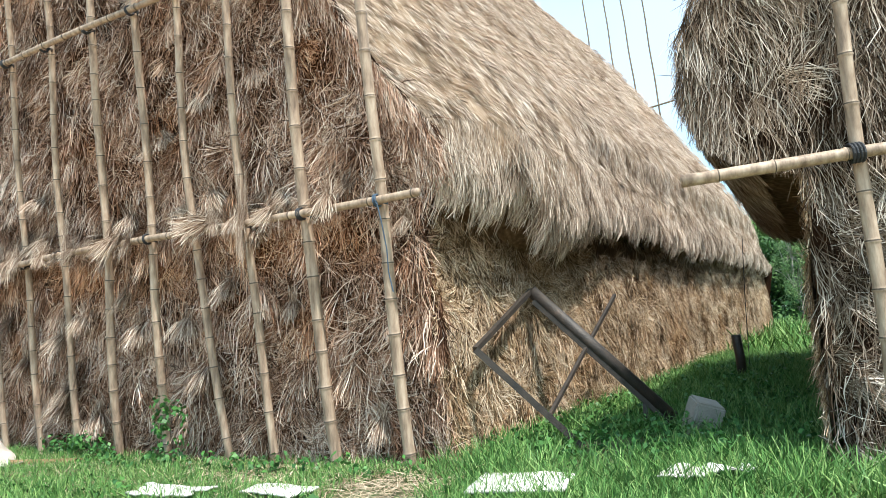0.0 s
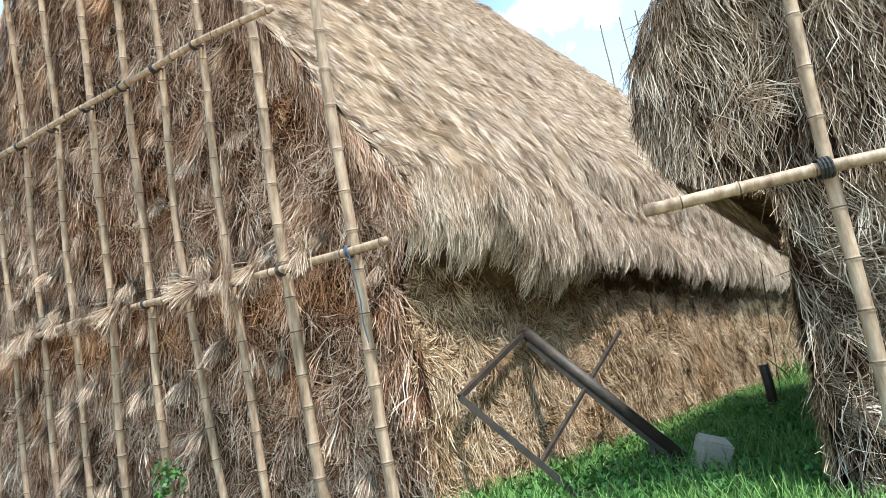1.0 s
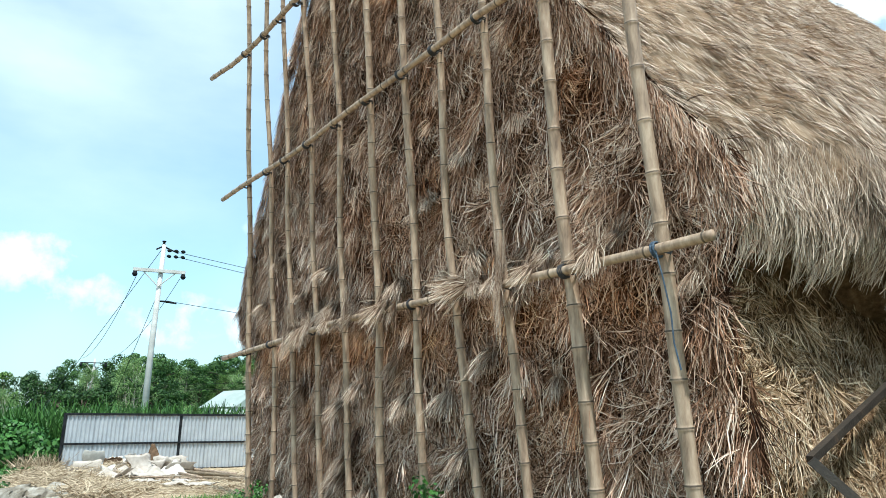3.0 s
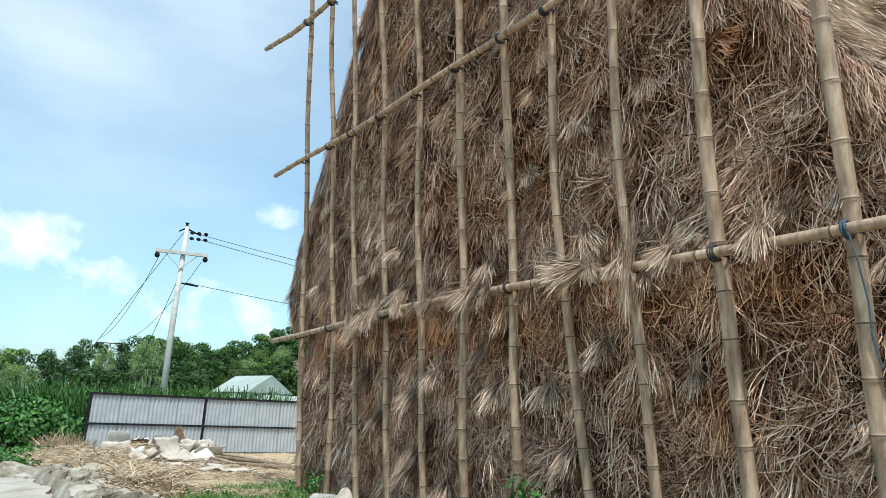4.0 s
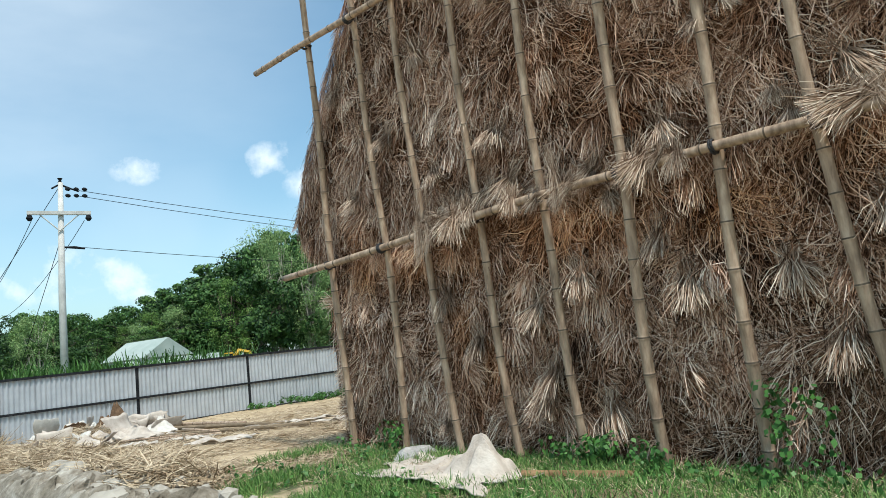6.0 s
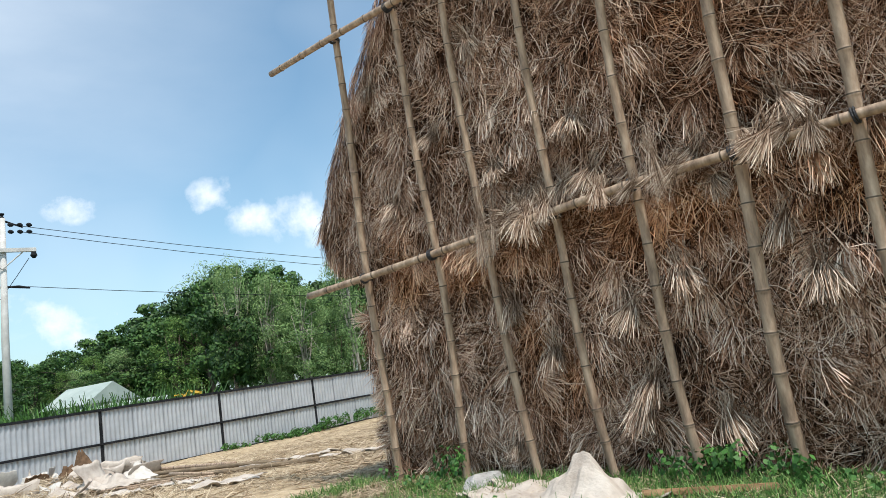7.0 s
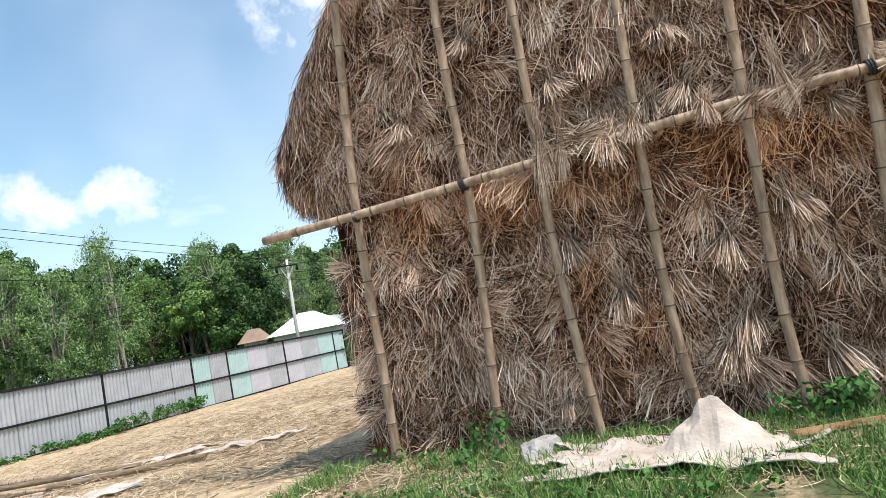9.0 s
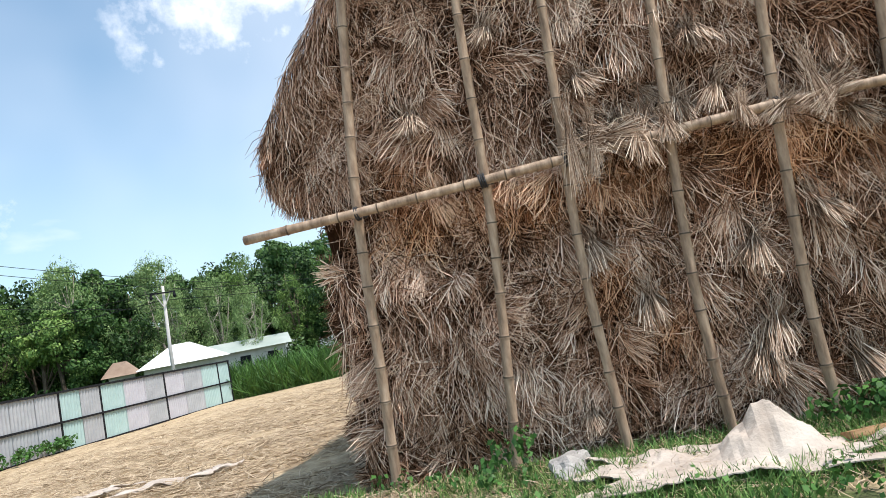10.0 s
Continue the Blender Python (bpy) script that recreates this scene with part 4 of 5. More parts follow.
# ---------------------------------------------------------------- plants
def leaf_cloud(name, mat, clumps, per, size, seed, aspect=0.55, flat=0.3):
    """Leaves on the outsides of many clumps. clumps: rows of centre and radii."""
    rng = np.random.default_rng(seed)
    out = []
    for cx, cy, cz, rx, ry, rz in clumps:
        n = unit(rng.normal(0, 1, (per, 3)))
        r = rng.uniform(0.55, 1.05, (per, 1))
        p = n * r * np.array([rx, ry, rz]) + np.array([cx, cy, cz])
        w = unit(np.cross(n, rng.normal(0, 1, (per, 3))) + np.array([0, 0, -0.35]))
        n2 = unit(n + rng.normal(0, 0.5, (per, 3)) + np.array([0, 0, flat]))
        sd = unit(np.cross(w, n2))
        l = size * rng.uniform(0.6, 1.3, (per, 1))
        tip = p + w * l - np.array([0, 0, 0.15]) * l
        mid = p + w * l * 0.5
        v = np.stack([p, mid + sd * l * aspect / 2, tip, mid - sd * l * aspect / 2], 1).reshape(-1, 3)
        out.append((v, np.arange(per * 4).reshape(-1, 4)))
    v, q = join_arrays(out)
    return raw_mesh(name, v, q, mat)


def tree_model(kind, seed, leaves):
    """One tree 10 m high: forked trunk, limbs and a crown of leafy clumps; a light one has several pale stems and sparse fine sprays."""
    rng = random.Random(seed)
    dense = kind == "dense"
    t = thing("tree", "broad dark green tree in the wood behind the fence" if dense else "slender light green tree with pale forked stems", "tree", (0, 0, 0), "trees behind the fence")
    bm = bmesh.new()
    stems = []
    for k in range(1 if dense else 3):
        lean = 0.4 if dense else 1.3
        top = Vector((rng.uniform(-lean, lean), rng.uniform(-lean, lean), rng.uniform(7.6, 8.4)))
        bend = Vector((rng.uniform(-0.3, 0.3), rng.uniform(-0.3, 0.3), 0))
        tube(bm, [(0.12 * k, 0, -0.5), Vector((0.12 * k, 0, 2.2)) + bend, top * 0.62 + bend * 0.5, top], [0.26, 0.2, 0.13, 0.03] if dense else [0.12, 0.10, 0.06, 0.02], 7)
        stems.append(top)
    lobes = [(rng.uniform(0, 6.28), rng.uniform(3.2, 8.4), rng.uniform(1.2, 2.5)) for k in range(7)]
    clumps = []
    for k in range(44 if dense else 68):
        if dense:
            a, z, r = lobes[k % 7]
            c = Vector((math.cos(a) * r + rng.gauss(0, 0.75), math.sin(a) * r + rng.gauss(0, 0.75), z + rng.gauss(0, 0.75)))
            c.z = min(max(c.z, 1.4), 9.3)
            s = rng.uniform(0.5, 1.15)
            clumps.append((c.x, c.y, c.z, s, s, s * 0.72))
        else:
            z = rng.uniform(1.8, 9.7)
            env = 2.3 * math.sin(math.pi * min(max((z - 0.6) / 9.6, 0.02), 0.98)) ** 0.6
            a, r = rng.uniform(0, 6.28), env * math.sqrt(rng.uniform(0.05, 1))
            c = Vector((math.cos(a) * r, math.sin(a) * r, z))
            s = rng.uniform(0.35, 0.8)
            clumps.append((c.x, c.y, c.z, s, s, s * 1.25))
        if k % 3 == 0:
            st = stems[k % len(stems)] * (0.35 + 0.5 * rng.random())
            tube(bm, [st, st.lerp(c, 0.5) + Vector((0, 0, 0.3)), c], [0.08, 0.05, 0.015] if dense else [0.05, 0.03, 0.01], 5)
    part("trunk", bm, M["bark" if leaves == "crown_light" else "bark_dark"], t, smooth=True)
    part("crown", leaf_cloud("crown", M[leaves], clumps, 180 if dense else 150, 0.28 if dense else 0.18, seed, 0.6 if dense else 0.35), None, t)
    return t


def build_wood():
    rng = random.Random(21)
    models = [tree_model("dense", 31, "crown"), tree_model("dense", 32, "crown_deep"), tree_model("dense", 33, "crown_fresh"), tree_model("light", 34, "crown_light"), tree_model("light", 35, "crown_fresh")]
    # stretches of the wood's skyline: eye, bearing from, to, rise from, to (degrees)
    spans = [((-3.6, 0.15), 92, 80, 2.4, 4.6), ((-3.6, 0.15), 80, 68, 4.7, 5.1), ((-5.8, -0.3), 69, 61, 5.5, 9.3), ((-5.8, -0.3), 61, 55, 10.8, 10.6),
             ((-8.0, -0.6), 57, 50, 9.2, 8.4), ((-8.0, -0.6), 50, 44, 9.6, 8.6), ((-8.0, -0.6), 44, 38, 8.6, 9.2), ((-10.0, -0.4), 42, 20, 8.7, 9.2), ((-10.0, -0.4), 20, -25, 8.5, 7.5)]
    used = set()
    for (ex, ey), b0, b1, r0, r1 in spans:
        n = max(3, int(abs(b0 - b1) / (1.4 if 59 < (b0 + b1) / 2 < 76 else 2.1)))
        for k in range(n):
            for row in (0, 1, 2):
                f = (k + 0.5 + rng.uniform(-0.4, 0.4)) / n
                bearing, rise = radians(b0 + (b1 - b0) * f), radians(r0 + (r1 - r0) * f)
                dist = ((124, 132, 142) if 59 < math.degrees(bearing) < 76 else (62, 74, 90))[row] + rng.uniform(-4, 4)
                high = 1.4 + dist * math.tan(rise) * (0.76, 0.97, 0.98)[row] * rng.uniform(0.8, 1.06) * (1.12 if b0 > 75 else 1.0)
                light = rng.random() < ((0.85, 0.3, 0.1) if 44 < math.degrees(bearing) < 58 else (0.25, 0.1, 0.05))[row]
                src = models[3 + rng.randrange(2)] if light else models[rng.choice((0, 0, 1, 1, 2))]
                m = pose(ex - math.sin(bearing) * dist, ey + math.cos(bearing) * dist, -0.4, 0, 0, rng.uniform(0, 360))
                sc = max(high / 9.3, 0.45)
                wide = max(sc, 0.75) * (1.25 if dist > 110 else 1.0)
                if src not in used:
                    ob = src
                    used.add(src)
                    ob.matrix_basis = m
                else:
                    ob = copy_thing(src, m)
                ob.matrix_basis = m @ Matrix.Diagonal((wide, wide, sc, 1))
    # tall feathery trees that overtop the wood's edge: bearing and rise from the yard
    for (ex, ey), bearing, rise, dist, wide in (((-8.0, -0.6), 57.0, 11.4, 57, 1.0), ((-8.0, -0.6), 54.5, 9.8, 56, 1.0), ((-8.0, -0.6), 47.6, 11.0, 57, 1.05), ((-8.0, -0.6), 51.5, 8.6, 55, 1.1), ((-10.0, -0.4), 38.9, 9.9, 60, 1.2), ((-3.6, 0.15), 77.5, 5.2, 58, 0.8)):
        b = radians(bearing)
        m = pose(ex - math.sin(b) * dist, ey + math.cos(b) * dist, -0.4, 0, 0, rng.uniform(0, 360))
        ob = copy_thing(models[3], m)
        ob.matrix_basis = m @ Matrix.Diagonal((wide, wide, (1.7 + dist * math.tan(radians(rise))) / 9.9, 1))
    return models


build_wood()


def undergrowth():
    """Low growth under the wood, so that no field shows between the stems."""
    rng = random.Random(3)
    clumps = []
    for k in range(330):
        b = radians(rng.uniform(-25, 96))
        d = rng.uniform(57, 68) + (56 if 59 < math.degrees(b) < 76 else 0)
        h = rng.uniform(0.8, 2.2)
        clumps.append((-6 - math.sin(b) * d, math.cos(b) * d, h * 0.6 - 0.4, rng.uniform(1.5, 3), rng.uniform(1.5, 3), h))
    tagged(new("undergrowth", leaf_cloud("undergrowth", M["crown"], clumps, 240, 0.4, 8)), "dense green undergrowth below the trees", "undergrowth", kind="stuff")


undergrowth()


def shrub(at, spread, high, n, seed, label):
    rng = random.Random(seed)
    t = thing("shrub", label, "shrub", at)
    clumps = []
    bm = bmesh.new()
    for k in range(n):
        x, y = rng.uniform(-1, 1) * spread[0], rng.uniform(-1, 1) * spread[1]
        h = high * (1 - 0.45 * max(abs(x) / spread[0], abs(y) / spread[1]) ** 2) * rng.uniform(0.5, 1.0)
        clumps.append((x, y, h * 0.75, 0.5, 0.5, 0.45))
        if k % 4 == 0:
            tube(bm, [(x * 0.6, y * 0.6, -0.1), (x * 0.8, y * 0.8, h * 0.4), (x, y, h * 0.8)], [0.03, 0.02, 0.008], 5)
    part("stems", bm, M["bark"], t)
    part("foliage", leaf_cloud("foliage", M["leaf"], clumps, 110, 0.17, seed, 0.7), None, t)
    return t


shrub((-30.9, 2.75, -0.42), (1.5, 1.55), 2.25, 130, 51, "sprawling creeper-covered green shrub beside the fence end")
shrub((-31.5, -2.9, -0.42), (1.6, 2.4), 1.5, 80, 52, "green shrub beyond the short fence")
shrub((-30.0, 0.3, -0.42), (1.6, 1.4), 0.75, 60, 54, "low green creepers at the roadside")


def strip_of_blades(name, mat, label, category, n, area, length, width, seed, lean=0.35, parent=None, mask=None, lift=0.0):
    rng = np.random.default_rng(seed)
    x = rng.uniform(area[0], area[1], n)
    y = rng.uniform(area[2], area[3], n)
    if mask is not None:
        ok = mask(x, y, rng)
        x, y = x[ok], y[ok]
    n = len(x)
    p = np.stack([x, y, ground_z(x, y) - 0.01 + lift], 1)
    way = unit(np.stack([rng.normal(0, lean, n), rng.normal(0, lean, n), np.ones(n)], 1))
    out = unit(np.stack([rng.normal(0, 1, n), rng.normal(0, 1, n), np.zeros(n)], 1))
    v, q = blades(p, way, out, rng.uniform(*length, n), rng.uniform(*width, n), rng.uniform(0.1, 0.6, n), rng.uniform(0, 0.35, n), rng)
    return tagged(new(name, raw_mesh(name, v, q, mat)), label, category, kind="stuff")


def patchy(scale, cut, seed):
    def keep(x, y, rng):
        f = np.array([noise.noise(Vector((a * scale, b * scale, seed))) for a, b in zip(x, y)])
        return f + rng.uniform(-0.25, 0.25, len(x)) > cut
    return keep


def turf_mask(x, y, rng):
    """Grass in patches, none where the sackcloth lies."""
    u, w = (x + 9.22) / 0.85, (y - 4.5) / 0.30
    return patchy(1.1, -0.15, 3.3)(x, y, rng) & (u * u + w * w + rng.uniform(-0.15, 0.15, len(x)) > 1.0)


strip_of_blades("grass", M["grass"], "bright green grass before the straw gable", "grass", 80000, (-12.6, -0.2, 3.2, 5.35), (0.05, 0.2), (0.004, 0.010), 61, mask=turf_mask)
strip_of_blades("alley_grass", M["grass"], "rank green grass in the alley between the stacks", "grass", 65000, (-3.0, 0.6, 5.0, 17.0), (0.08, 0.34), (0.005, 0.012), 62, mask=patchy(0.8, -0.45, 1.3))
strip_of_blades("far_grass", M["grass"], "tall green grass behind the stacks", "grass", 9000, (-3.0, 5.0, 17.0, 34.0), (0.3, 0.9), (0.02, 0.04), 63)
strip_of_blades("cane", M["reed"], "tall green cane leaves behind the fence", "cane", 9000, (-37.5, -31.0, 2.5, 14.0), (1.2, 3.0), (0.04, 0.08), 64, 0.22)
strip_of_blades("cane", M["reed"], "tall green cane leaves beside the fence end", "cane", 9000, (-31.0, -22.0, 32.3, 42.0), (0.8, 2.3), (0.03, 0.07), 65, 0.32)
strip_of_blades("cane", M["reed"], "green maize leaves over the fence", "cane", 7000, (-36.5, -30.6, 14.0, 32.0), (1.0, 2.4), (0.05, 0.09), 66, 0.3)
strip_of_blades("dry_weeds", M["loose"], "dry straw-coloured weeds at the fence end", "weeds", 1100, (-28.9, -28.0, 3.3, 4.4), (0.3, 0.9), (0.01, 0.025), 68, 0.6)


def weeds(name, label, spots, seed, size=0.055):
    rng = random.Random(seed)
    clumps = []
    for x0, x1, y0, y1, n, h in spots:
        for k in range(n):
            x, y = rng.uniform(x0, x1), rng.uniform(y0, y1)
            clumps.append((x, y, float(ground_z(x, y)) + rng.uniform(0.3, 0.8) * h, 0.10, 0.10, 0.10))
    tagged(new(name, leaf_cloud(name, M["leaf"], clumps, 16, size, seed, 0.75, 0.6)), label, "weeds", kind="stuff")


weeds("broadleaf_weeds", "broad-leaved green weeds among the grass", [(-2.75, -0.1, 5.7, 9.5, 260, 0.22), (-2.6, -0.4, 9.5, 15, 160, 0.25), (-8.5, -7.3, 5.0, 5.2, 30, 0.36), (-12, -10.4, 4.7, 5.2, 14, 0.2), (-7.6, -3.0, 4.7, 5.2, 44, 0.2), (-12.2, -3, 3.6, 4.2, 60, 0.10),
                                                                    (-10.9, -10.5, 5.0, 5.15, 8, 0.55), (-6.4, -6.0, 5.0, 5.12, 12, 0.9)], 71)


weeds("fence_weeds", "leafy green weeds along the fence foot", [(-27.9, -27.3, 13.4, 16.6, 70, 0.35), (-27.8, -27.2, 16.2, 20.6, 110, 0.6), (-27.9, -27.4, 12.0, 13.2, 14, 0.25)], 72, 0.09)
weeds("roadside_weeds", "low green weeds between rubble and shrub", [(-30.0, -19.5, -0.5, 2.4, 330, 0.25), (-29.5, -26.0, 2.4, 3.6, 70, 0.3)], 73, 0.12)


def scatter_straw():
    rng = np.random.default_rng(81)
    n = 130000
    x = -12.0 - rng.beta(1.0, 2.2, n) * 17
    y = 3.0 + rng.beta(1.1, 2.2, n) * 30
    f = np.array([noise.noise(Vector((a * 0.7, b * 0.7, 5.0))) for a, b in zip(x, y)])
    ok = f > rng.uniform(-0.6, 0.35, n)
    x, y = x[ok], y[ok]
    n = len(x)
    p = np.stack([x, y, ground_z(x, y) + rng.uniform(0.005, 0.04, n)], 1)
    a = rng.uniform(0, 2 * math.pi, n)
    way = np.stack([np.cos(a), np.sin(a), rng.normal(0.05, 0.12, n)], 1)
    v, q = blades(p, way, np.tile(np.array([[0, 0, 1.0]]), (n, 1)), rng.uniform(0.08, 0.3, n), rng.uniform(0.006, 0.014, n), rng.uniform(0, 0.12, n), 0.05, rng)
    tagged(new("loose_straw", raw_mesh("loose_straw", v, q, M["loose"])), "loose golden straw trodden over the yard", "straw", kind="stuff")


scatter_straw()


def fallen_straw():
    """Stalks dropped along the foot of the gable."""
    rng = np.random.default_rng(82)
    n = 16000
    x, y = rng.uniform(-12.3, -2.6, n), 5.25 - rng.beta(1, 2.5, n) * 1.9
    p = np.stack([x, y, ground_z(x, y) + rng.uniform(0.005, 0.05, n)], 1)
    a = rng.uniform(0, 2 * math.pi, n)
    way = np.stack([np.cos(a), np.sin(a), rng.normal(0.08, 0.15, n)], 1)
    v, q = blades(p, way, np.tile(np.array([[0, 0, 1.0]]), (n, 1)), rng.uniform(0.06, 0.25, n), rng.uniform(0.004, 0.008, n), rng.uniform(0, 0.15, n), 0.05, rng)
    tagged(new("fallen_straw", raw_mesh("fallen_straw", v, q, M["loose"])), "fallen straw stalks along the foot of the stack", "straw", kind="stuff")


fallen_straw()


# ---------------------------------------------------------------- power line
def wire(bm, a, b, sag, r=0.02):
    a, b = Vector(a), Vector(b)
    pts = [a.lerp(b, k / 14) - Vector((0, 0, sag * 4 * (k / 14) * (1 - k / 14))) for k in range(15)]
    return tube(bm, pts, [r] * 15, 5)


def utility_pole(at, high, arm, turn, label, r=0.22, full=True):
    t = thing("utility_pole", label, "utility pole", at, "utility poles", turn=turn)
    part("pole", tube(bmesh.new(), [(0, 0, -0.5), (0, 0, high * 0.5), (0.1, 0, high)], [r, r * 0.82, r * 0.6], 10), M["pole"], t, smooth=True)
    z = high - 1.9 if full else high - 0.5
    thin = 0.22 if full else 0.09
    beam = part("crossarm", box(bmesh.new(), -arm / 2, -0.28, z, arm / 2, -0.14, z + thin, 0.015), M["pole"] if full else M["dark"], t)
    for s in (-1, 1):
        part("brace", tube(bmesh.new(), [(s * arm * 0.3, -0.2, z), (0, -0.2, z - 0.9)], [0.035, 0.035], 6), M["pole"], t)
        part("insulator", tube(bmesh.new(), [(s * arm * 0.46, -0.21, z - 0.34), (s * arm * 0.46, -0.21, z - 0.2), (s * arm * 0.46, -0.21, z)], [0.08 * r / 0.22, 0.17 * r / 0.22, 0.1 * r / 0.22], 8), M["dark"], beam)
    if full:
        part("bracket", tube(bmesh.new(), [(-0.35, 0, high - 0.35), (0.05, 0, high - 0.1), (1.0, 0, high - 0.5)], [0.05, 0.06, 0.04], 6), M["dark"], t)
        for k in range(6):
            x, zz = 0.45 + (k % 3) * 0.42, high - 0.35 - (k // 3) * 0.38
            part("insulator", tube(bmesh.new(), [(x - 0.14, 0, zz), (x - 0.05, 0, zz), (x + 0.05, 0, zz - 0.02), (x + 0.14, 0, zz - 0.03)], [0.04, 0.11, 0.11, 0.04], 8), M["dark"], t)
        part("insulator", tube(bmesh.new(), [(0.08, 0, high), (0.08, 0, high + 0.12), (0.08, 0, high + 0.25)], [0.12, 0.06, 0.14], 8), M["dark"], t)
        part("lower_bracket", tube(bmesh.new(), [(0.2, 0, high - 3.7), (0.7, 0, high - 3.72), (1.2, 0, high - 3.8)], [0.05, 0.08, 0.05], 6), M["dark"], t)
    return t


UP = (-45.1, 10.6, -0.4)
utility_pole(UP, 13.0, 3.1, 76, "tall pale concrete utility pole with crossarm and dark insulators")
utility_pole((-34.5, 38.2, -0.4), 7.6, 1.5, 40, "pale concrete utility pole beside a white-roofed house", 0.14, False)
utility_pole((-82.6, 12.8, -0.4), 8.6, 2.6, 80, "distant wooden utility pole with one crossarm", 0.17, False)


def power_lines():
    t = thing("power_lines", "thin dark overhead power lines", "power lines", UP)
    inv = Matrix.Translation(UP).inverted()
    runs = [((-45, 11.6, 12.2), (-35, 70, 8.4), 1.2), ((-45, 11.4, 11.9), (-35, 70, 7.7), 1.3), ((-45, 11.7, 8.9), (-35, 70, 6.6), 1.0),
            ((-45.2, 9.3, 10.5), (-82.6, 11.6, 8.2), 1.2), ((-45.2, 11.9, 10.5), (-82.6, 14.0, 8.2), 1.2), ((-45.1, 10.6, 12.3), (-60, 5, -0.3), 0.1), ((-45.1, 10.6, 9.3), (-52, 9, -0.3), 0.1),
            ((-90, 20, 6.0), (-34.5, 38.2, 6.9), 0.8), ((-90, 21, 5.4), (-34.5, 38.2, 6.3), 0.8), ((-34.5, 38.2, 6.9), (-10, 75, 8.6), 0.8), ((-34.5, 38.2, 6.3), (-10, 75, 7.9), 0.8)]
    for a, b, sag in runs:
        part("wire", wire(bmesh.new(), inv @ Vector(a), inv @ Vector(b), sag, 0.018), M["dark"], t)


power_lines()


# ---------------------------------------------------------------- houses and machine behind the fence
def house(at, size, eave, ridge, mats, label, turn=0, hip=0.0, over=0.5):
    t = thing("house", label, "house", at, turn=turn)
    w, d = size
    part("wall", box(bmesh.new(), -w / 2, -d / 2, -0.3, w / 2, d / 2, eave), M[mats[1]], t)
    bm = bmesh.new()
    lo = [bm.verts.new(c) for c in ((-w / 2 - over, -d / 2 - over, eave - 0.12), (w / 2 + over, -d / 2 - over, eave - 0.12), (w / 2 + over, d / 2 + over, eave - 0.12), (-w / 2 - over, d / 2 + over, eave - 0.12))]
    hi = [bm.verts.new((-w / 2 - over + hip, 0, ridge)), bm.verts.new((w / 2 + over - hip, 0, ridge))]
    for f in ((lo[0], lo[1], hi[1], hi[0]), (lo[2], lo[3], hi[0], hi[1]), (lo[1], lo[2], hi[1]), (lo[3], lo[0], hi[0]), lo[::-1]):
        bm.faces.new(f)
    bmesh.ops.recalc_face_normals(bm, faces=bm.faces)
    part("roof", bm, M[mats[0]], t)
    for k in range(3):
        x = -w / 3 + k * w / 3
        win = part("window", box(bmesh.new(), x - 0.5, -d / 2 - 0.03, eave - 1.55, x + 0.5, -d / 2 + 0.02, eave - 0.45, 0.01), M["wall_paint"], t)
        part("pane", box(bmesh.new(), x - 0.42, -d / 2 - 0.045, eave - 1.47, x + 0.42, -d / 2 - 0.034, eave - 0.53), M["dark"], win)
    return t


house((-37.4, 44.2, -0.4), (5.2, 3.6), 2.75, 4.1, ("roof_white", "wall_paint"), "small house with a bright white tin hip roof", 32, 2.5)
house((-36.6, 52.0, -0.4), (6.5, 4.0), 2.9, 3.7, ("roof_green", "wall_paint"), "long low house with a grey-green tin roof", 28, 0.0)
house((-41.6, 43.0, -0.4), (1.7, 1.7), 2.7, 3.6, ("rust_roof", "wall_paint"), "small hut with a rusty brown tin roof", 37, 0.9)
house((-107.6, 38.0, -0.4), (9.0, 7.5), 4.3, 6.9, ("roof_green", "wall_paint"), "shed with a pale green tin gable roof", 15, 0.0)
house((-102.1, 39.6, -0.4), (12.0, 4.0), 3.2, 3.9, ("roof_green", "wall_paint"), "low lean-to with a pale tin roof beside the shed", 70, 0.0)


def excavator():
    t = thing("excavator", "yellow excavator parked behind the fence", "excavator", (-101.2, 46.6, -0.4), turn=66)
    t.scale = (1.25, 1.25, 1.35)
    for s in (-1, 1):
        part("track", box(bmesh.new(), -1.7, s * 1.0 - 0.3, 0, 1.7, s * 1.0 + 0.3, 0.8, 0.25), M["dark"], t)
    part("body", box(bmesh.new(), -1.6, -1.2, 0.9, 1.0, 1.2, 2.1, 0.12), M["yellow"], t)
    cab = part("cab", box(bmesh.new(), 0.1, -1.15, 1.0, 1.3, -0.1, 2.75, 0.1), M["yellow"], t)
    part("cab_window", box(bmesh.new(), 0.25, -1.17, 1.8, 1.2, -1.13, 2.6, 0.01), M["dark"], cab)
    part("boom", tube(bmesh.new(), [(0.8, 0.3, 1.6), (2.0, 0.3, 2.9), (3.2, 0.3, 2.6)], [0.28, 0.26, 0.18], 6), M["yellow"], t)
    part("arm", tube(bmesh.new(), [(3.2, 0.3, 2.7), (3.6, 0.3, 1.2)], [0.2, 0.14], 6), M["yellow"], t)
    part("bucket", box(bmesh.new(), 3.2, -0.2, 0.3, 3.9, 0.8, 1.1, 0.12), M["dark"], t)


excavator()


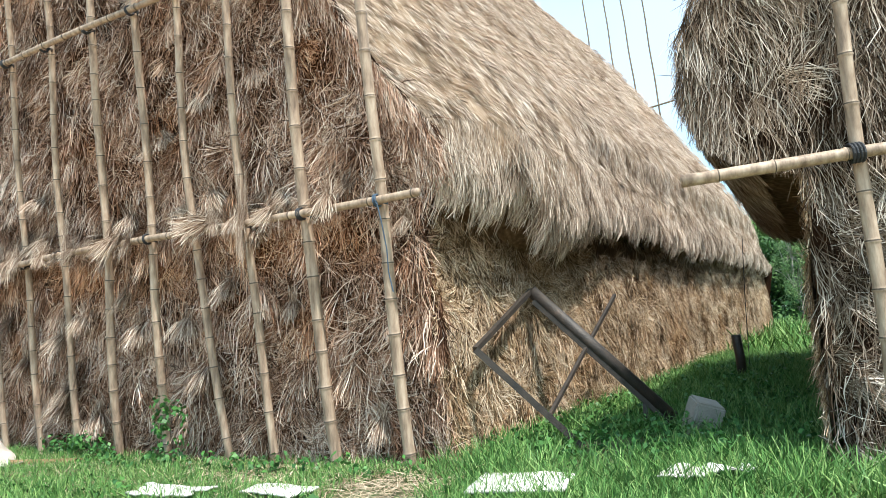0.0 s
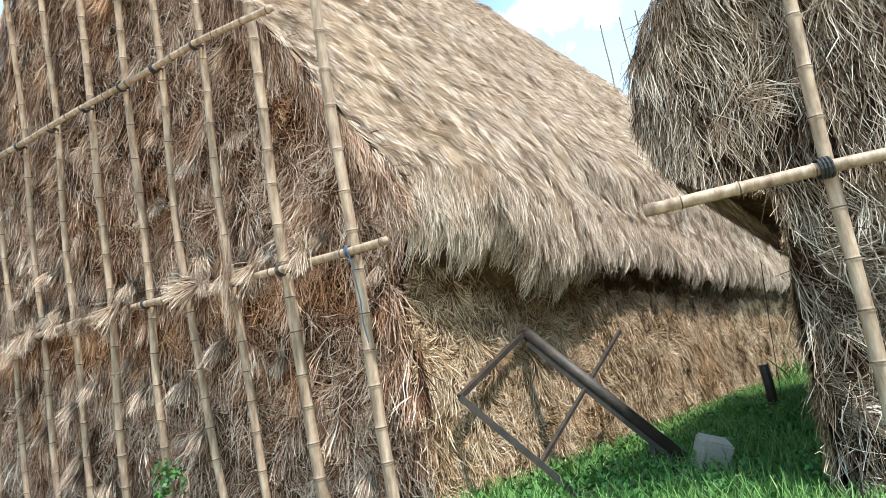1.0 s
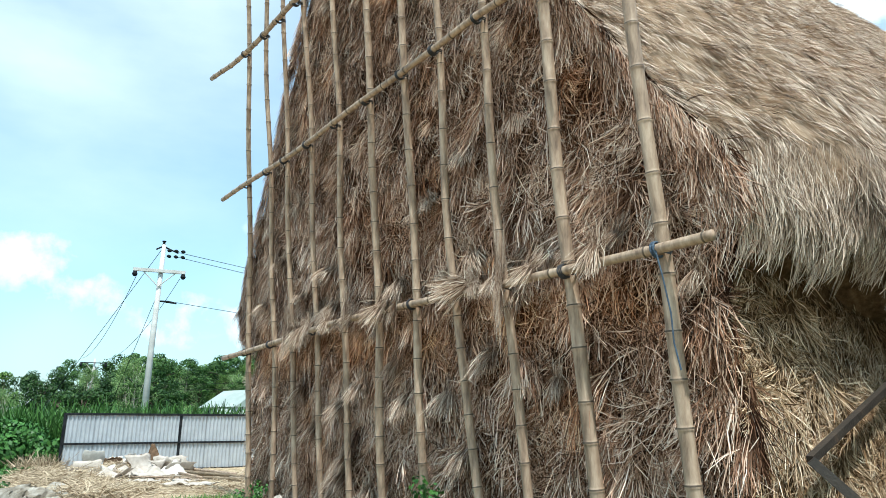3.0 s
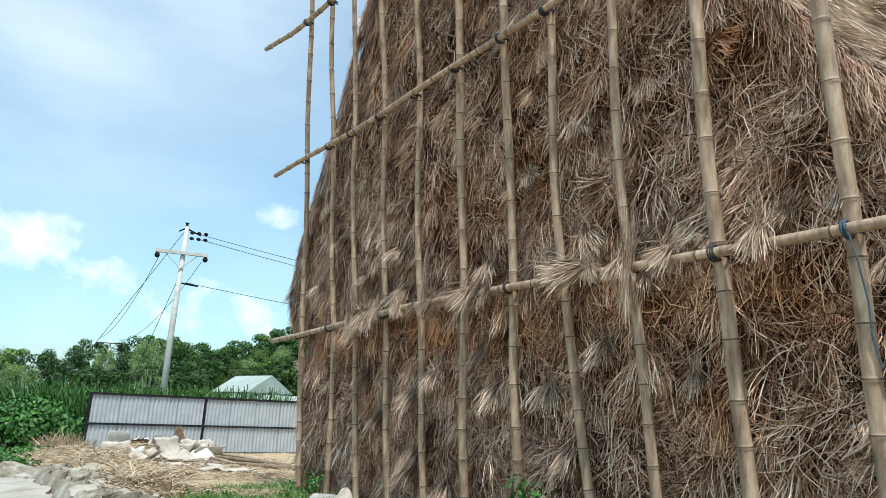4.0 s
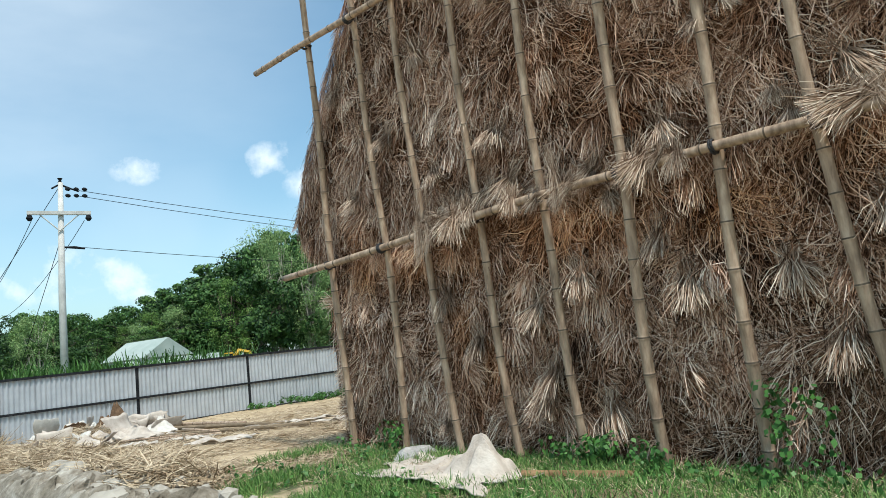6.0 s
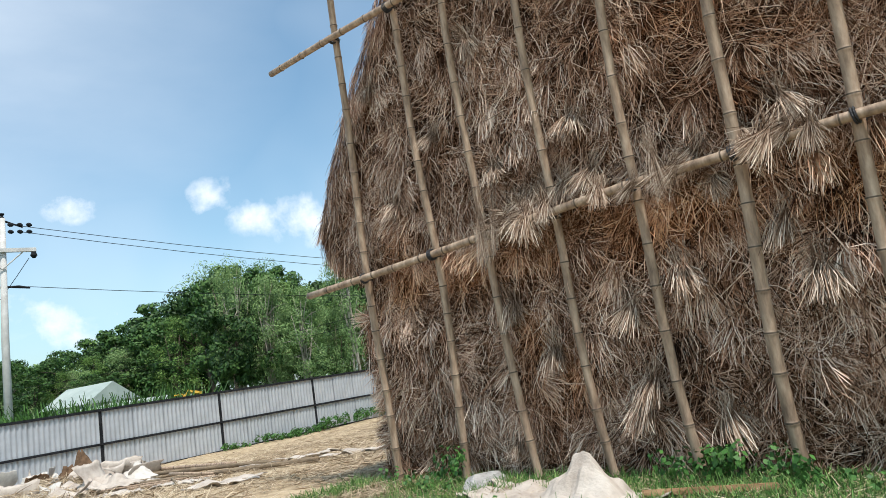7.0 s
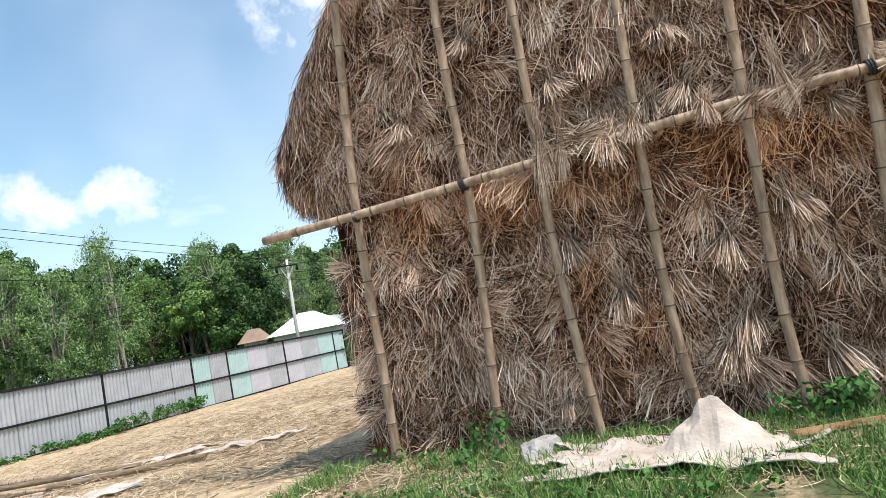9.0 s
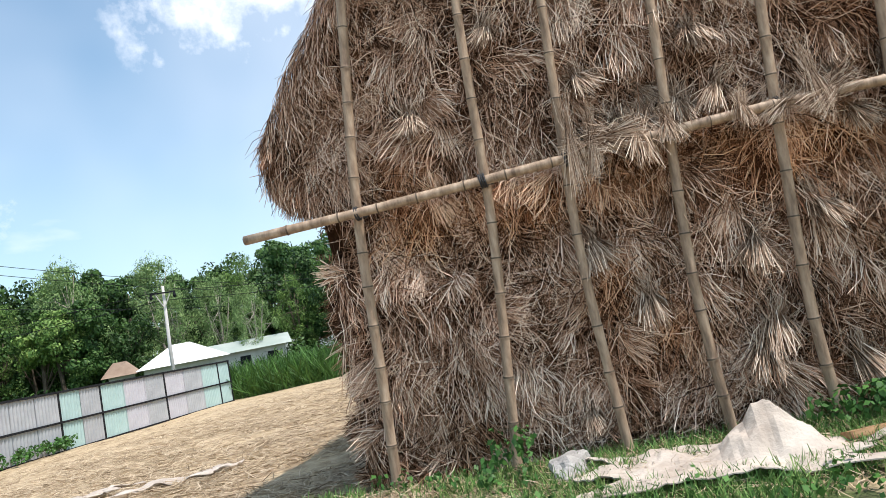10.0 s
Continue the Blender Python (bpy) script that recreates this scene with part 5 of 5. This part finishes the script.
# ---------------------------------------------------------------- things lying about
def lay_sheet(name, at, size, turn, mat, label, category, curl=0.0, crumple=0.05, peak=None, seed=1, thick=0.012, res=26, group="", ragged=0.12, lift=0.0, facets=False):
    """A sheet of cloth or board that follows the ground, curled at one side or crumpled up to a peak."""
    bm = bmesh.new()
    m = pose(*at, 0, 0, turn)
    vs = []
    for i in range(res + 1):
        row = []
        for j in range(res + 1):
            u, w = i / res * 2 - 1, j / res * 2 - 1
            ed = max(abs(u), abs(w))
            rag = 1 + ragged * noise.noise(Vector((u * 2.3, w * 2.3, seed * 7.1))) * (ed ** 3)
            x, y = u * size[0] / 2 * rag, w * size[1] / 2 * rag
            lie = lift
            z = crumple * (noise.noise(Vector((x * 4, y * 4, seed))) + 0.6 * abs(noise.noise(Vector((x * 9, y * 9, seed + 3))))) + crumple * 0.6
            if peak:
                px, py, ph, pr = peak
                fold = 0.30 * noise.noise(Vector((x * 3.0, y * 3.0, seed + 9))) + 0.20 * noise.noise(Vector((x * 8.0, y * 8.0, seed + 4)))
                dd = max(abs(x - px + 0.3 * (y - py)) * 0.95, abs(y - py) * 1.3, abs(x - px) * 0.6 + abs(y - py)) / pr + fold
                z += ph * max(0.0, 1 - max(dd, 0.0)) ** (1.25 if facets else 1.7)
            if curl:
                t = max(0.0, u + 0.1)
                ang = t * curl
                if ang > 0:
                    r = size[0] / 2 / curl
                    x = -0.1 * size[0] / 2 + math.sin(ang) * r
                    z += (1 - math.cos(ang)) * r
            g = m @ Vector((x, y, 0))
            z += float(ground_z(g.x, g.y)) - at[2]
            row.append(bm.verts.new((x, y, z + 0.012 + lie)))
        vs.append(row)
    under = [[bm.verts.new(v.co - Vector((0, 0, thick))) for v in row] for row in vs]
    for i in range(res):
        for j in range(res):
            bm.faces.new((vs[i][j], vs[i + 1][j], vs[i + 1][j + 1], vs[i][j + 1]))
            bm.faces.new((under[i][j], under[i][j + 1], under[i + 1][j + 1], under[i + 1][j]))
    for k in range(res):
        for a, b in (((k, 0), (k + 1, 0)), ((k, res), (k + 1, res)), ((0, k), (0, k + 1)), ((res, k), (res, k + 1))):
            bm.faces.new((vs[a[0]][a[1]], vs[b[0]][b[1]], under[b[0]][b[1]], under[a[0]][a[1]]))
    bmesh.ops.recalc_face_normals(bm, faces=bm.faces)
    ob = new(name, mesh_of(name, bm, mat, not facets))
    ob.matrix_basis = m
    return tagged(ob, label, category, group)


G = lambda x, y: (x, y, float(ground_z(x, y)))
lay_sheet("sackcloth", G(-9.22, 4.47), (1.75, 0.8), -8, M["sack"], "crumpled dusty sackcloth propped against the bamboo foot", "cloth", 0, 0.055, (0.36, 0.20, 0.38, 0.37), 3, 0.008, 44, ragged=0.45, lift=0.03, facets=True)
lay_sheet("white_board", G(-2.02, 4.86), (0.75, 0.55), 8, M["white_cloth"], "flat pale board lying on the grass", "board", 0, 0.01, None, 4, 0.02, 12, ragged=0.05, lift=0.06)
lay_sheet("white_rag", G(-0.80, 5.36), (0.6, 0.3), 12, M["white_cloth"], "crumpled white rag in the grass", "cloth", 0, 0.09, None, 5, 0.01, 30, ragged=0.5, lift=0.03)
lay_sheet("white_board", G(-3.85, 4.2), (0.6, 0.3), -5, M["white_cloth"], "pale sheet half buried in grass", "board", 0, 0.02, None, 6, 0.015, 14, lift=0.07)
lay_sheet("white_board", G(-4.85, 3.95), (0.7, 0.3), 6, M["white_cloth"], "pale torn sheet half buried in grass", "board", 0, 0.02, None, 7, 0.015, 14, ragged=0.3, lift=0.07)
dump = random.Random(17)
for k in range(26):
    x, y = dump.uniform(-27.6, -21.0), dump.uniform(4.3, 7.4)
    y = min(y, 4.9 + (x + 28) * 0.55 + dump.uniform(0, 1.6))
    a, b = dump.uniform(1.0, 2.1), dump.uniform(0.6, 1.2)
    lay_sheet("torn_sheet", G(x, y), (a, b), dump.uniform(0, 360), M["white_cloth"] if k % 4 == 0 else M["sack"], "crumpled pale torn sheet on the rubbish heap", "sheet", dump.choice((0, 0.8, 1.3, 1.9)), dump.uniform(0.03, 0.08),
              (dump.uniform(-0.2, 0.2), dump.uniform(-0.1, 0.1), dump.uniform(0.15, 0.45), dump.uniform(0.35, 0.6)), 20 + k, 0.012, 20, "torn sheets", 0.7, 0.03 + 0.02 * (k % 5))
for k, (x, y, a, b, turn) in enumerate([(-17.4, 7.7, 1.9, 0.5, 25), (-15.6, 7.9, 1.4, 0.42, 20), (-18.8, 6.0, 1.8, 0.45, 5), (-16.2, 5.6, 1.1, 0.4, 40), (-20.3, 5.4, 1.6, 0.8, 15), (-28.4, 2.6, 0.9, 0.7, 60), (-26.4, 2.9, 1.0, 0.6, 130), (-24.5, 2.6, 0.8, 0.5, 30), (-20.8, 2.9, 1.0, 0.5, 10)]):
    lay_sheet("torn_sheet", G(x, y), (a, b), turn, M["sack"], "flattened pale torn sheet on the straw", "sheet", 0, 0.07, None, 50 + k, 0.012, 20, "torn sheets", 0.6)
lay_sheet("brown_mat", G(-26.2, 7.0), (1.9, 1.3), 30, M["brown_mat"], "heaped brown coir matting near the fence", "mat", 0, 0.14, (0, 0, 0.95, 1.0), 40, 0.03, 30, ragged=0.3)
lay_sheet("brown_mat", G(-24.9, 5.7), (1.0, 0.7), 200, M["brown_mat"], "curled dark brown matting on the rubbish heap", "mat", 1.7, 0.06, (0, 0, 0.25, 0.6), 41, 0.03, 24, ragged=0.4, lift=0.15)
lay_sheet("brown_mat", G(-24.6, 7.9), (1.3, 0.7), 20, M["brown_mat"], "flat brown matting under torn sheets", "mat", 0, 0.06, (0, 0, 0.2, 0.7), 42, 0.03, 24, ragged=0.4)


def heap(name, at, size, seed, label):
    """A low heap of tangled straw."""
    rng = np.random.default_rng(seed)
    n = 5200
    r = np.sqrt(rng.uniform(0, 1, n))
    a = rng.uniform(0, 2 * math.pi, n)
    x, y = at[0] + np.cos(a) * r * size[0], at[1] + np.sin(a) * r * size[1]
    z = ground_z(x, y) + size[2] * (1 - r ** 2) * rng.uniform(0.3, 1.0, n)
    t = rng.uniform(0, 2 * math.pi, n)
    way = np.stack([np.cos(t), np.sin(t), rng.normal(-0.1, 0.3, n)], 1)
    v, q = blades(np.stack([x, y, z], 1), way, np.tile(np.array([[0, 0, 1.0]]), (n, 1)), rng.uniform(0.15, 0.45, n), rng.uniform(0.008, 0.018, n), rng.uniform(0, 0.25, n), 0.15, rng)
    tagged(new(name, raw_mesh(name, v, q, M["loose"])), label, "straw", kind="stuff")


heap("straw_heap", (-22.8, 4.4), (2.4, 1.6, 0.45), 91, "tangled heap of old straw among the rubbish")
heap("straw_heap", (-20.0, 3.6), (2.6, 1.2, 0.35), 92, "low heap of trampled straw at the broken kerb")
heap("straw_heap", (-25.5, 3.6), (1.8, 1.2, 0.4), 93, "low heap of old straw near the shrub")
heap("straw_heap", (-24.3, 5.6), (1.5, 1.0, 0.5), 95, "heap of old straw between the torn sheets")
heap("straw_heap", (-16.5, 3.6), (2.4, 1.2, 0.26), 94, "thin spread of straw beside the kerb")
heap("straw_heap", (-13.4, 3.1), (2.2, 0.75, 0.30), 96, "ragged straw over the broken bank")


def lying_pole(a, b, r, mat, label, name="bamboo_pole"):
    a, b = Vector(a), Vector(b)
    a.z, b.z = float(ground_z(a.x, a.y)) + r + a.z, float(ground_z(b.x, b.y)) + r + b.z
    rng = random.Random(int(a.x * 100))
    ob = new(name, mesh_of(name, bamboo(bmesh.new(), [Vector(), (b - a) * 0.5 + Vector((0, 0, 0.01)), b - a], r, r * 0.85, rng, 0.5), mat, True))
    ob.matrix_basis = Matrix.Translation(a)
    return tagged(ob, label, "pole", "lying poles")


lying_pole((-21.4, 6.2, 0.05), (-15.7, 7.1, 0), 0.055, M["wood"], "long grey-brown pole lying on the straw")
lying_pole((-22.6, 6.9, 0.15), (-17.3, 7.5, 0), 0.05, M["wood"], "weathered pole lying on the straw")
lying_pole((-23.5, 7.2, 0.2), (-19.4, 7.7, 0.1), 0.045, M["bamboo"], "pale bamboo pole on the rubbish heap")
lying_pole((-21.8, 5.9, 0.0), (-18.2, 6.5, 0), 0.04, M["bamboo"], "thin bamboo pole on the straw")


sticks = random.Random(33)
for k in range(16):
    x, y, a, ln = sticks.uniform(-27.5, -18.0), sticks.uniform(4.2, 6.8), sticks.uniform(-0.9, 0.9), sticks.uniform(0.7, 1.9)
    lying_pole((x, y, sticks.uniform(0.0, 0.25)), (x + math.cos(a) * ln, y + math.sin(a) * ln, sticks.uniform(0.0, 0.12)), sticks.uniform(0.018, 0.035), M["wood" if k % 3 else "bamboo"], "broken stick lying among the rubbish", "stick")


def plank(at, size, turn, tilt, mat, label):
    ob = new("plank", mesh_of("plank", box(bmesh.new(), -size[0] / 2, -size[1] / 2, 0, size[0] / 2, size[1] / 2, size[2], 0.006), mat))
    ob.matrix_basis = pose(at[0], at[1], float(ground_z(at[0], at[1])) + at[2], tilt, 0, turn)
    return tagged(ob, label, "plank")


M["red_wood"] = material("reddish_plank", [(0.3, (0.22, 0.11, 0.05)), (0.7, (0.45, 0.28, 0.15))], 4, 7, 0.75, 0.3, 40, (1, 6, 6))
plank((-7.9, 4.72, 0.05), (0.95, 0.14, 0.05), 14, -12, M["red_wood"], "reddish plank lying on the grass by the stack")
plank((-8.2, 4.55, 0.0), (0.5, 0.22, 0.06), -10, 4, M["wood"], "short pale plank beside the sackcloth")
plank((-7.4, 4.3, 0.0), (0.9, 0.2, 0.05), 20, 5, M["wood"], "weathered plank in the grass")


def rock(name, at, size, mat, label, category, seed, group="", sub=3):
    bm = bmesh.new()
    bmesh.ops.create_icosphere(bm, subdivisions=sub, radius=1)
    for v in bm.verts:
        k = 1 + 0.35 * noise.noise(v.co * 1.4 + Vector((seed, 0, 0))) + 0.08 * noise.noise(v.co * 5 + Vector((seed, 0, 0)))
        v.co = Vector((v.co.x * size[0] * k, v.co.y * size[1] * k, max(v.co.z * k, -0.4) * size[2]))
    ob = new(name, mesh_of(name, bm, mat))
    ob.matrix_basis = pose(at[0], at[1], float(ground_z(at[0], at[1])) + at[2] + 0.3 * size[2], 0, 0, seed * 40)
    return tagged(ob, label, category, group)


M["grey_sack"] = material("grey_plastic_sack", [(0.3, (0.25, 0.24, 0.23)), (0.7, (0.45, 0.44, 0.42))], 9, 8, 0.6, 0.8, 30)
rock("grey_sack", (-10.25, 5.0, 0), (0.26, 0.16, 0.15), M["grey_sack"], "crumpled grey plastic sack at the stack foot", "sack", 2)


# ---------------------------------------------------------------- concrete road and rubble
def build_road():
    xs = np.linspace(-17.1, -9.2, 60)
    ys = np.linspace(-3.2, 2.0, 24)
    bm = bmesh.new()
    rows = []
    for x in xs:
        row = []
        for j, y in enumerate(ys):
            yy = y + (0.16 * noise.noise(Vector((x * 1.3, 0, 2))) + 0.08 * noise.noise(Vector((x * 4.0, 0, 2))) if j == len(ys) - 1 else 0)
            row.append(bm.verts.new((x, yy, float(ground_z(x, yy)) + 0.06)))
        rows.append(row)
    for a, b in zip(rows, rows[1:]):
        for j in range(len(ys) - 1):
            bm.faces.new((a[j], b[j], b[j + 1], a[j + 1]))
    bmesh.ops.recalc_face_normals(bm, faces=bm.faces)
    edge = [e for e in bm.edges if e.is_boundary]
    low = bmesh.ops.extrude_edge_only(bm, edges=edge)["geom"]
    for v in low:
        if isinstance(v, bmesh.types.BMVert):
            v.co.z -= 0.3
    ob = new("road", mesh_of("road", bm, M["concrete"]))
    tagged(ob, "pale worn concrete road with a broken edge", "road", kind="structure")


build_road()


def broken_bank():
    """The broken bank of earth and concrete that edges the road and closes its far end."""
    line = [Vector((x, 1.98 + 0.12 * noise.noise(Vector((x * 1.1, 0, 4))), 0)) for x in np.linspace(-9.6, -16.6, 90)] + [Vector((-16.9 - 0.25 * k / 20 + 0.15 * noise.noise(Vector((k * 0.3, 3, 1))), 1.8 - 5.0 * k / 40, 0)) for k in range(41)]
    across = np.linspace(0, 1.25, 22)
    bm = bmesh.new()
    rows = []
    for i, p in enumerate(line):
        d = (line[min(i + 1, len(line) - 1)] - line[max(i - 1, 0)]).normalized()
        side = Vector((d.y, -d.x, 0))
        row = []
        for w in across:
            q = p + side * float(w)
            end = min(1.0, i / 14, (len(line) - 1 - i) / 8)
            rise = float(np.interp(w, [0, 0.05, 0.16, 0.4, 0.8, 1.25], [-0.1, 0.05, 0.20, 0.25, 0.13, -0.1])) * end - 0.12 * (1 - end)
            rough = 0.10 * noise.noise(Vector((q.x * 2.2, q.y * 2.2, 1))) + 0.07 * noise.noise(Vector((q.x * 7, q.y * 7, 2))) + 0.03 * noise.noise(Vector((q.x * 17, q.y * 17, 3)))
            row.append(bm.verts.new((q.x + 0.8 * rough, q.y + 0.8 * rough, float(ground_z(q.x, q.y)) + rise * (1 + 1.5 * rough) + rough * min(1.0, 3 * (1.25 - w)) * end)))
        rows.append(row)
    for a, b in zip(rows, rows[1:]):
        for j in range(len(across) - 1):
            bm.faces.new((a[j], a[j + 1], b[j + 1], b[j]))
    bmesh.ops.recalc_face_normals(bm, faces=bm.faces)
    tagged(new("broken_bank", mesh_of("broken_bank", bm, M["bank"])), "broken bank of earth and concrete beside the road", "bank", kind="structure")


M["bank"] = material("earth_and_concrete", [(0.3, (0.10, 0.085, 0.065)), (0.5, (0.24, 0.21, 0.17)), (0.72, (0.46, 0.43, 0.38))], 3.5, 11, 0.95, 1.0, 30)
broken_bank()
rr = random.Random(9)
for k in range(110):
    x = -9.8 - k * 0.11 + rr.uniform(-0.2, 0.2)
    s = rr.uniform(0.05, 0.22) * rr.uniform(0.5, 1)
    rock("rubble", (x, 2.35 + rr.uniform(-0.2, 0.8) if x > -16.6 else rr.uniform(-0.5, 2.6), 0.10 if x > -16.6 else 0.02), (s, s * 0.8, s * 0.6), M["concrete"], "broken lump of pale concrete at the road edge", "rubble", k + 3, "rubble at the road edge", 1 + k % 2)


# ---------------------------------------------------------------- the alley
def bar(bm, a, b, w, h):
    """A square steel bar from a to b."""
    a, b = Vector(a), Vector(b)
    d = b - a
    m = Matrix.Translation((a + b) / 2) @ d.to_track_quat("X", "Z").to_matrix().to_4x4() @ Matrix.Diagonal((d.length, w, h, 1))
    r = bmesh.ops.create_cube(bm, size=1.0, matrix=m)
    return bm


def steel_gate():
    A, B, C, E = Vector((-2.68, 7.06, 1.72)), Vector((-2.75, 5.72, 1.15)), Vector((-1.98, 6.2, 0.20)), Vector((-1.40, 7.62, 0.24))
    t = thing("steel_frame", "rusty dark steel frame leaning on the straw wall", "steel frame", tuple(C))
    inv = Matrix.Translation(C).inverted()
    part("pipe", tube(bmesh.new(), [inv @ A, inv @ E], [0.07, 0.07], 14), M["steel_dark"], t, smooth=True)
    off = Vector((0.02, -0.02, -0.12))
    part("rail", bar(bmesh.new(), inv @ (A + off), inv @ (E + off), 0.05, 0.05), M["steel_dark"], t)
    part("end_bar", bar(bmesh.new(), inv @ A, inv @ B, 0.05, 0.05), M["steel_dark"], t)
    part("side_bar", bar(bmesh.new(), inv @ B, inv @ C, 0.07, 0.06), M["steel_dark"], t)
    part("cross_rod", bar(bmesh.new(), inv @ Vector((-2.13, 8.5, 1.64)), inv @ B.lerp(C, 0.7), 0.035, 0.035), M["steel_dark"], t)
    part("leg", bar(bmesh.new(), inv @ (A.lerp(E, 0.8)), inv @ (A.lerp(E, 0.8) + Vector((0.0, -0.05, -0.4))), 0.05, 0.05), M["steel_dark"], t)


steel_gate()
ob = new("concrete_block", mesh_of("concrete_block", box(bmesh.new(), -0.15, -0.14, -0.05, 0.15, 0.14, 0.36, 0.02), M["concrete"]))
ob.matrix_basis = pose(-1.15, 7.45, float(ground_z(-1.15, 7.45)), 14, 18, 30)
tagged(ob, "tilted pale concrete block in the grass", "concrete block")
ob = new("stump_post", mesh_of("stump_post", tube(bmesh.new(), [(0, 0, -0.1), (0.01, 0, 0.4), (0, 0, 0.74)], [0.075, 0.07, 0.07], 10), M["steel_dark"], True))
ob.matrix_basis = pose(-1.06, 11.4, float(ground_z(-1.06, 11.4)), 0, -2, 0)
tagged(ob, "short dark wooden post standing in the alley grass", "post")
ob = new("cord", mesh_of("cord", tube(bmesh.new(), [(0, 0, 0), (0.05, 0.02, 1.0), (0.12, 0.05, 2.0)], [0.006] * 3, 5), M["cord"]))
ob.matrix_basis = pose(-0.95, 11.5, 0.5)
tagged(ob, "thin cord hanging from the eave to the post", "cord")


def scaffold():
    """Thin bamboo staging that rises behind the stacks."""
    t = thing("bamboo_staging", "slender bamboo staging rising behind the stacks", "scaffold", (-6.0, 30.0, 0.0))
    rng = random.Random(2)
    for x0, x1, top in ((-1.2, -1.9, 17), (-0.2, -0.95, 17), (0.75, -0.2, 17), (1.5, 0.75, 17)):
        part("upright", bamboo(bmesh.new(), [(x0, 0, -0.4), ((x0 + x1) / 2, 0, 8), (x1, 0, top)], 0.05, 0.03, rng, 0.6), M["wood"], t)
    part("ledger", bamboo(bmesh.new(), [(-1.0, -0.1, 10.35), (1.7, -0.1, 10.6)], 0.05, 0.04, rng, 0.6), M["wood"], t)
    part("brace", bamboo(bmesh.new(), [(-2.6, -0.1, 13.9), (1.0, -0.1, 9.4)], 0.03, 0.02, rng, 0.6), M["wood"], t)


scaffold()
